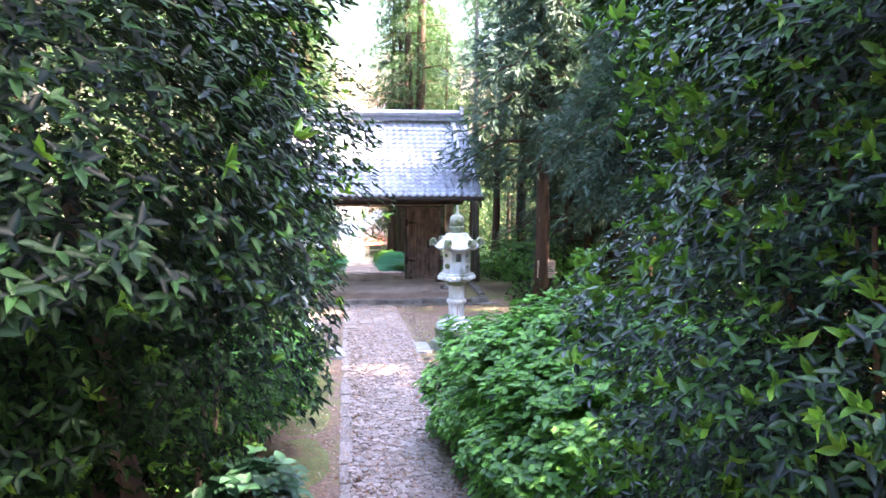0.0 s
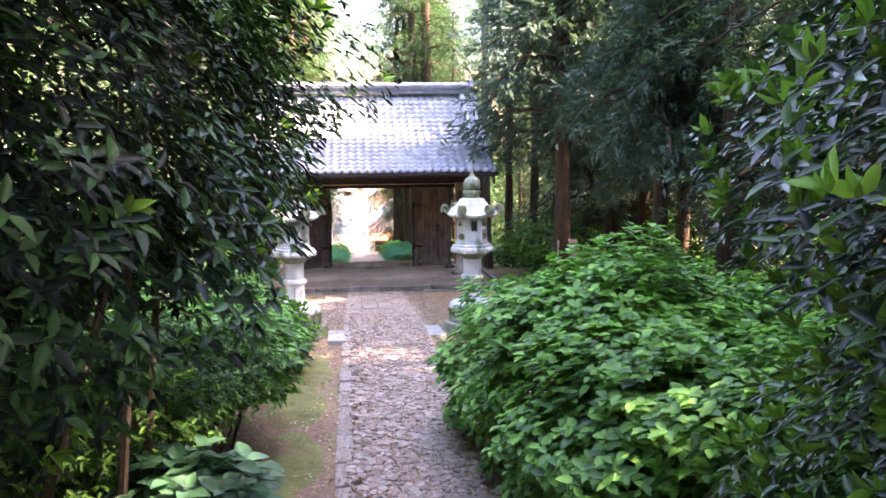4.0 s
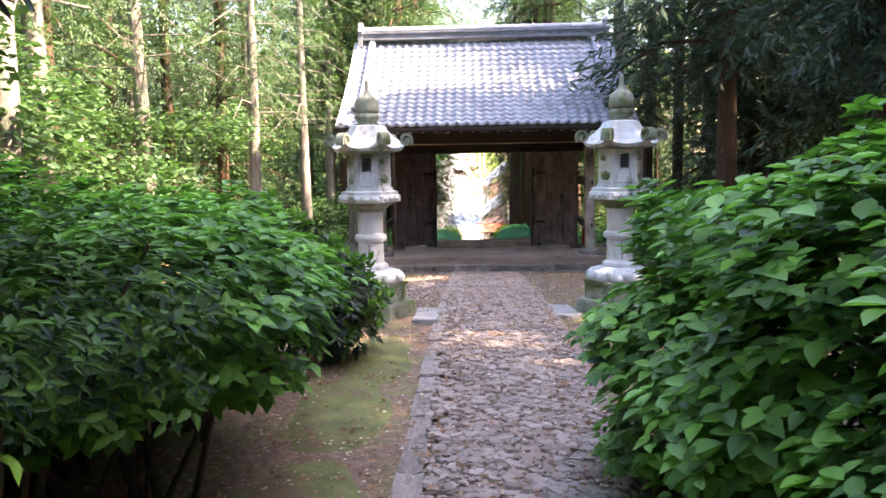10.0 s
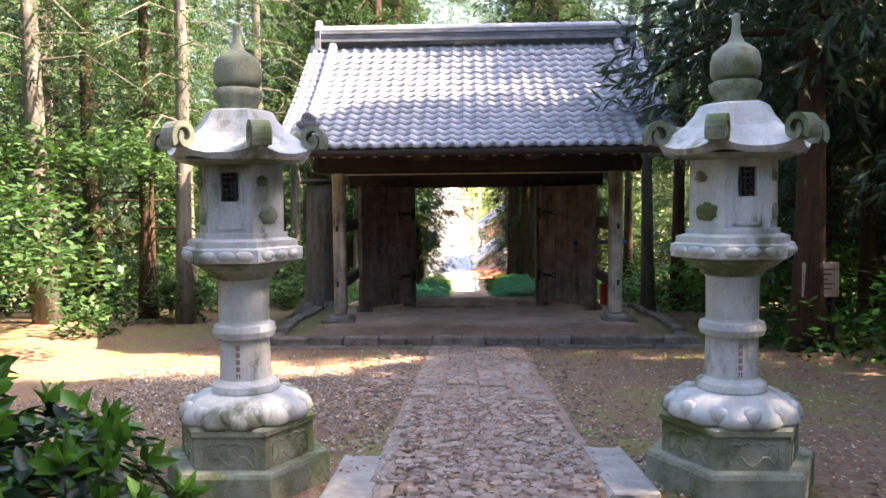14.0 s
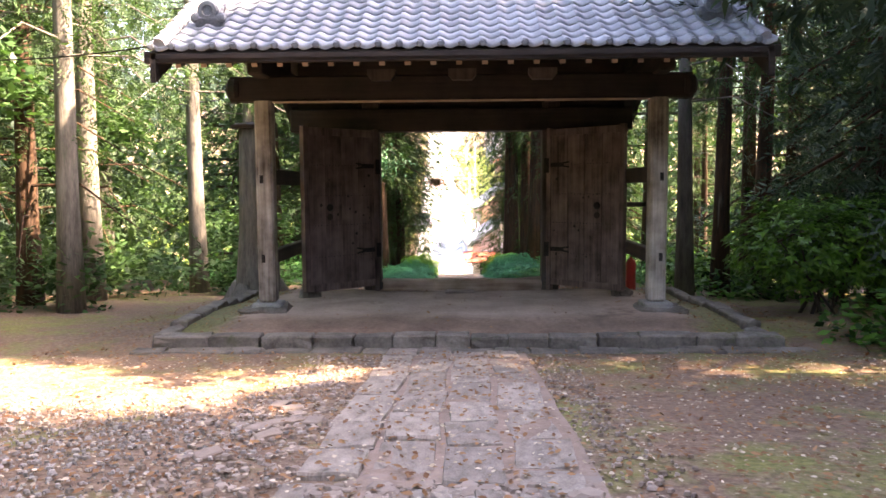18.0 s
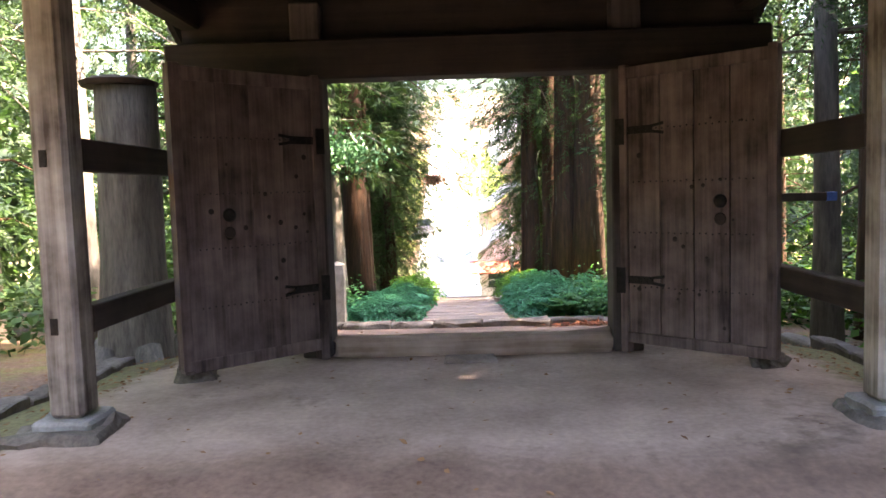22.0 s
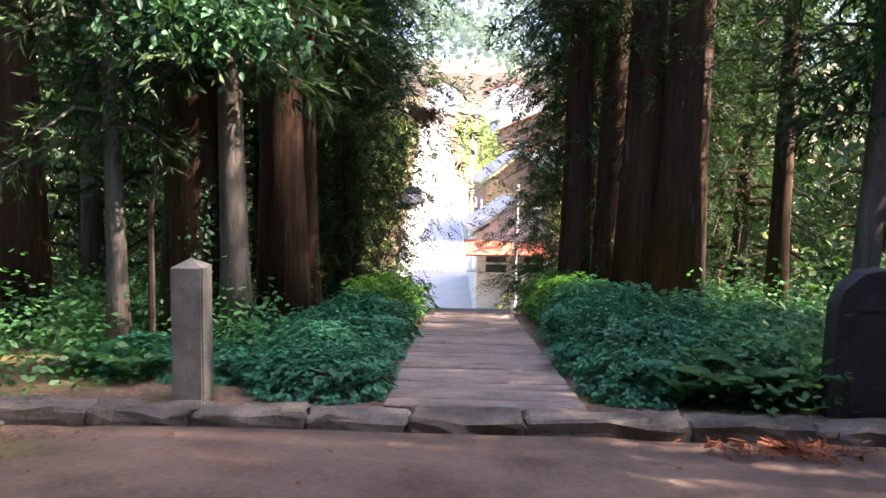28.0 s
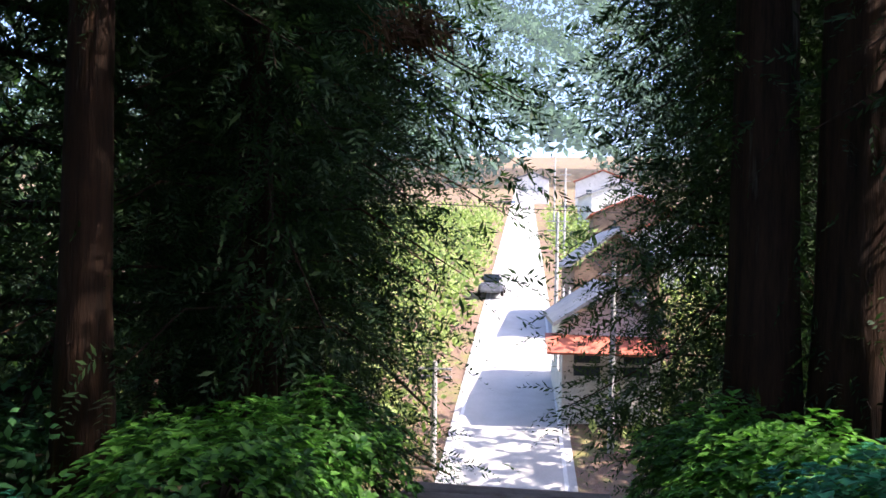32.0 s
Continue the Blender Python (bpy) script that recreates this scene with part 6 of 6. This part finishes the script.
for sx in (-1, 1):
    kerb = empty("side_kerb", 3.35 * sx, 2, 0, "row of low mossy stones edging the platform", "kerb", kind="structure")
    y, k = -1.2, 0
    while y < 6.9:
        ln = rs.uniform(0.4, 0.8)
        part("kerb_stone", rough_box(-0.1, 0.1, 0.005, ln - 0.005, -0.2, 0.07, 0.015, 0.02, 400 + k), M_KERB, kerb, at=pose(0, y - 2, platform_z(3.3, y + ln / 2), 0, 0, rs.uniform(-2, 2)))
        y += ln
        k += 1
av = empty("avenue_path", 0.0, 7.5, -0.45, "stepped stone path of the avenue", "path", kind="structure")
y, k = 7.52, 0
while y < 13.35:
    u = y - 7.5
    xl, xr, d = -0.79 + 0.015 * u, 0.62 - 0.022 * u, 0.19
    part("tread_stone", rough_box(xl, xr, 0.006, d - 0.006, -0.12, 0.0, 0.012, 0.010, 500 + k, 3), M_TREAD, av, at=pose(0, y - 7.5, -0.078 * u + 0.015 + 0.007 * math.sin(k * 1.9), -4.0, 0, 0))
    y += d
    k += 1
# steps under the start of the walk
st = empty("stone_steps", -0.6, -18, 0, "broad stone steps down from the hall", "steps", kind="structure")
for k in range(12):
    y1 = -18.0 - 0.466 * k
    part("step", rough_box(-1.2, 1.2, -0.50, 0.0, -0.4, 0.0, 0.015, 0.012, 600 + k), M_PAVE, st, at=pose(0, y1 + 18, ground_z(-0.6, y1) + 0.17))

# ---------------------------------------------------------------- roof tiles
def wave_tile():
    """One wave-shaped pantile with a curled edge."""
    bm = bmesh.new()
    n = 7
    top, bot = [], []
    for i in range(n + 1):
        u = i / n
        x = (u - 0.5) * 0.262
        z = 0.022 * math.cos(2 * math.pi * (u - 0.08)) * (1.0 if u < 0.5 else 0.8)
        top.append([bm.verts.new((x, y, z + 0.012 + dz)) for y, dz in ((-0.005, 0.022), (0.265, 0.0))])
        bot.append(bm.verts.new((x, -0.005, z - 0.010)))
    for i in range(n):
        bm.faces.new((top[i][0], top[i + 1][0], top[i + 1][1], top[i][1]))
        bm.faces.new((bot[i], bot[i + 1], top[i + 1][0], top[i][0]))
    me = bpy.data.meshes.new("roof_tile")
    bm.to_mesh(me)
    bm.free()
    me.polygons.foreach_set("use_smooth", [True] * len(me.polygons))
    me.materials.append(M_TILE)
    return me


TILE = wave_tile()
COLS, ROWS = 30, 18
PITCH = 2 * (HALF - 0.06) / COLS
roof = empty("tiled_roof", 0, 0, 0, "grey wave-tiled gable roof of the gate", "roof")
rest = bmesh.new()
rt = random.Random(8)
for side in (1, -1):
    for row in range(ROWS):
        u = row / ROWS
        y, z = slope_at(u, side)
        ang = slope_angle(u + 0.03) - 2.0
        for col in range(COLS):
            x = -HALF + 0.06 + PITCH * (col + 0.5)
            m = Matrix.LocRotScale((x, y, z), Euler((radians(ang + rt.uniform(-0.6, 0.6)), 0, radians(rt.uniform(-0.5, 0.5)) + (0 if side > 0 else math.pi))), (PITCH / 0.25, 1, 1))
            if side > 0 and row < 10:
                t = new("roof_tile", TILE)
                t.parent = roof
                t.matrix_basis = m
            else:
                n0 = len(rest.verts)
                rest.from_mesh(TILE)
                rest.verts.ensure_lookup_table()
                for v in rest.verts[n0:]:
                    v.co = m @ v.co
ob = part("upper_tiles", rest, M_TILE, roof, "upper and rear courses of grey wave tiles", smooth=True)
tagged(ob, kind="stuff")
for col in range(COLS):                                    # round eave ends
    x = -HALF + 0.06 + PITCH * col
    part("eave_tile_end", lathe([(0.038, 0), (0.04, 0.012), (0.028, 0.02)], 10), M_TILEDARK, roof, at=pose(x + 0.03, EAVE_Y - 0.005, EAVE_Z + 0.025, 90, 0, 0))
# main ridge: layered courses, then round cap tiles
for k, (w, h) in enumerate(((0.20, 0.05), (0.17, 0.05), (0.17, 0.05), (0.19, 0.05), (0.15, 0.05))):
    part("ridge_course", box(-2.95, 2.95, -w, w, 0, h - 0.008, 0.006), M_TILEDARK, roof, "flat ridge course of dark tiles", at=pose(0, RIDGE_Y, RIDGE_Z + 0.06 + 0.05 * k))
capm = bpy.data.meshes.new("ridge_cap_tile")
b2 = bmesh.new()
r0, r1 = [], []
for i in range(9):
    a = math.pi * i / 8
    r0.append(b2.verts.new((0, 0.15 * math.cos(a), 0.105 * math.sin(a))))
    r1.append(b2.verts.new((0.25, 0.135 * math.cos(a), 0.09 * math.sin(a))))
for i in range(8):
    b2.faces.new((r0[i], r1[i], r1[i + 1], r0[i + 1]))
b2.faces.new(r0[::-1])
b2.to_mesh(capm)
b2.free()
capm.materials.append(M_TILE)
for k in range(24):
    t = new("ridge_cap_tile", capm)
    t.parent = roof
    t.matrix_basis = pose(-2.95 + 0.245 * k, RIDGE_Y, RIDGE_Z + 0.305)
for sx in (-1, 1):
    bm = bmesh.new()
    prof = [(-0.27, -0.12), (-0.24, 0.12), (-0.27, 0.25), (-0.17, 0.33), (-0.13, 0.44), (0, 0.5), (0.13, 0.44), (0.17, 0.33), (0.27, 0.25), (0.24, 0.12), (0.27, -0.12)]
    f0, f1 = [[bm.verts.new((x, y, z)) for y, z in prof] for x in (-0.05, 0.05)]
    bm.faces.new(f0)
    bm.faces.new(f1[::-1])
    for k in range(len(prof)):
        bm.faces.new((f0[k], f1[k], f1[(k + 1) % len(prof)], f0[(k + 1) % len(prof)]))
    part("ridge_end_ornament", bm, M_TILEDARK, roof, "dark ornamental ridge-end tile", at=pose(3.0 * sx, RIDGE_Y, RIDGE_Z + 0.02))
    # descending ridge near each gable
    for row in range(10):
        u = 0.20 + 0.078 * row
        y, z = slope_at(u)
        for j, (dx, rr) in enumerate(((0, 0.085),)):
            part("descending_ridge_tile", lathe([(rr, 0), (rr * 0.94, 0.29)], 12), M_TILE, roof, at=pose((2.72) * sx, y, z + 0.10, slope_angle(u) - 90, 0, 0))
    for dx in (-0.13, 0.13):
        for side in (1,):
            for row in range(14):
                u = 0.07 * row
                y, z = slope_at(u)
                if dx * sx > 0:
                    part("verge_tile", lathe([(0.062, 0), (0.056, 0.27)], 10), M_TILE, roof, at=pose(3.05 * sx, y, z + 0.045, slope_angle(u) - 90, 0, 0))
    y, z = slope_at(0.19)
    for dx in (-0.14, 0.14):
        part("ornament_curl", lathe([(0.05, 0), (0.06, 0.02), (0.045, 0.06), (0.02, 0.07)], 10), M_TILEDARK, roof, at=pose(2.72 * sx + dx, y - 0.02, z + 0.09, 90, 0, 0))
    bm = lathe([(0.11, 0), (0.12, 0.03), (0.10, 0.06), (0.06, 0.065), (0.05, 0.05)], 14)
    part("descending_ridge_ornament", bm, M_TILEDARK, roof, "dark scrolled end tile of the side ridge", at=pose(2.72 * sx, y - 0.02, z + 0.16, 90, 0, 0))
    part("ornament_foot", box(-0.15, 0.15, -0.05, 0.05, -0.08, 0.08, 0.02), M_TILEDARK, roof, at=pose(2.72 * sx, y - 0.01, z + 0.05, slope_angle(0.19), 0, 0))

# moss cushions beside the path
M_MOSS = mat_two("cushion_moss", (0.055, 0.07, 0.02), (0.18, 0.19, 0.06), 4, 0.95, 14, 0.8, spot=((0.15, 0.10, 0.06), 0.54))
rm = random.Random(61)
for x, y, ax, ay in ((1.05, -10.9, 0.40, 0.75), (1.1, -12.2, 0.38, 0.8), (-1.2, -11.0, 0.38, 0.9), (-1.3, -12.5, 0.42, 1.0), (-1.25, -14.2, 0.4, 0.9), (1.0, -13.8, 0.3, 0.9), (-1.2, -15.8, 0.3, 1.1)):
    bm = bmesh.new()
    rings = []
    top = max(ground_z(x, y), platform_z(x, y)) if y > -1.2 else ground_z(x, y)
    for j in range(8):
        q = j / 7
        ring = []
        for k in range(18):
            wob = q * (1 + 0.35 * noise.noise(Vector((math.cos(k * 0.35) * 1.6, math.sin(k * 0.35) * 1.6, x * 3 + y))))
            vx, vy = ax * wob * math.cos(k * math.pi / 9), ay * wob * math.sin(k * math.pi / 9)
            base_z = max(ground_z(x + vx, y + vy), platform_z(x + vx, y + vy)) if y > -1.2 else ground_z(x + vx, y + vy)
            ring.append(bm.verts.new((vx, vy, base_z - top + 0.032 - 0.045 * q ** 3 + rm.uniform(-0.005, 0.005))))
        rings.append(ring)
    for a, b in zip(rings, rings[1:]):
        for k in range(18):
            bm.faces.new((a[k], a[(k + 1) % 18], b[(k + 1) % 18], b[k]))
    bmesh.ops.remove_doubles(bm, verts=bm.verts[:], dist=0.0005)
    ob = part("moss_patch", bm, M_MOSS, None, smooth=True, at=pose(x, y, top))
    tagged(ob, "soft green moss patch on the earth beside the path", "moss", "moss patches")

# ferns beside the stepped path
def fern(x, y, seed, size):
    r = random.Random(seed)
    x, z = lane(x, y), ground_z(x, y)
    ob = empty("fern", x, y, z, "bright green fern with feathery arching fronds", "fern", "ferns by the avenue")
    for f in range(11):
        a = f * 0.571 + r.uniform(-0.2, 0.2)
        L = size * r.uniform(0.7, 1.1)
        P, A, N, S = [], [], [], []
        for i in range(26):
            u = (i + 1) / 27
            q = np.array([math.cos(a) * L * u * 0.9, math.sin(a) * L * u * 0.9, 0.05 + L * (1.55 * u - 1.1 * u * u)])
            for s in (-1, 1):
                P.append(q)
                A.append((math.cos(a) * 0.45 - s * math.sin(a), math.sin(a) * 0.45 + s * math.cos(a), -0.12))
                N.append((0, 0, 1.0))
                S.append(L * 0.26 * math.sin(math.pi * min(1, u * 0.9 + 0.12)) + 0.01)
        S = np.array(S)
        me = leaf_mesh("frond", np.array(P), np.array(A), np.array(N), S, S * 0.24, 0.05, 0.1)
        leaves("frond", me, M_FERN, ob)
    return ob


for k, (x, y, sz) in enumerate(((1.70, 7.95, 0.55), (2.1, 8.1, 0.6), (1.45, 7.9, 0.42), (2.45, 8.0, 0.5), (-2.75, 8.2, 0.35), (2.0, 7.85, 0.38), (-3.2, 8.4, 0.4))):
    fern(x, y, 70 + k, sz)

# fallen leaves on the ground
n = 22000
lx, ly = rng.uniform(-4.5, 4.5, n), rng.uniform(-17.5, 7, n)
lz = np.array([max(ground_z(a, b) + 0.02, (platform_z(a, b) + 0.006) if abs(a) < 3.2 and -1.1 < b < 7.1 else -9, ground_z(a, b) + 0.045 if abs(a + 0.05) < 0.66 and b < -1.9 else -9) for a, b in zip(lx, ly)])
keep = (np.abs(lx) > 2.6) | (ly < -1.8) | (rng.random(n) < 0.06)
P = np.stack([lx, ly, lz + 0.008], 1)[keep]
ln = rng.uniform(0.025, 0.06, len(P))
al = unit(rng.normal(size=P.shape) * np.array([1, 1, 0.15]))
me = leaf_mesh("fallen_leaves", P, al, unit(rng.normal(size=P.shape) * 0.25 + np.array([0, 0, 1])), ln, ln * 0.5, 0.1, 0.02)
me.materials.append(M_DEAD)
tagged(new("fallen_leaves", me), "scattered dry brown fallen leaves", "leaves", kind="stuff")

n = 14000
P = np.stack([rng.uniform(-4.4, 4.0, n), rng.uniform(-17.6, -2.0, n), np.zeros(n)], 1)
P[:, 2] = np.array([ground_z(a, b) for a, b in P[:, :2]]) + 0.026
P[:, 2] += np.where(np.abs(P[:, 0] + 0.05) < 0.68, 0.022, 0.0)
ln = rng.uniform(0.012, 0.04, n)
me = leaf_mesh("path_litter", P, unit(rng.normal(size=P.shape) * np.array([1, 1, 0.1])), unit(rng.normal(size=P.shape) * 0.3 + np.array([0, 0, 1])), ln, ln * 0.6, 0.1, 0.02)
me.materials.append(mat_leaf("pale_litter", (0.22, 0.16, 0.11), (0.62, 0.52, 0.42), 0.8, 0.1, 0.2, 3))
tagged(new("path_litter", me), "pale bits of leaf litter on the paving", "litter", kind="stuff")
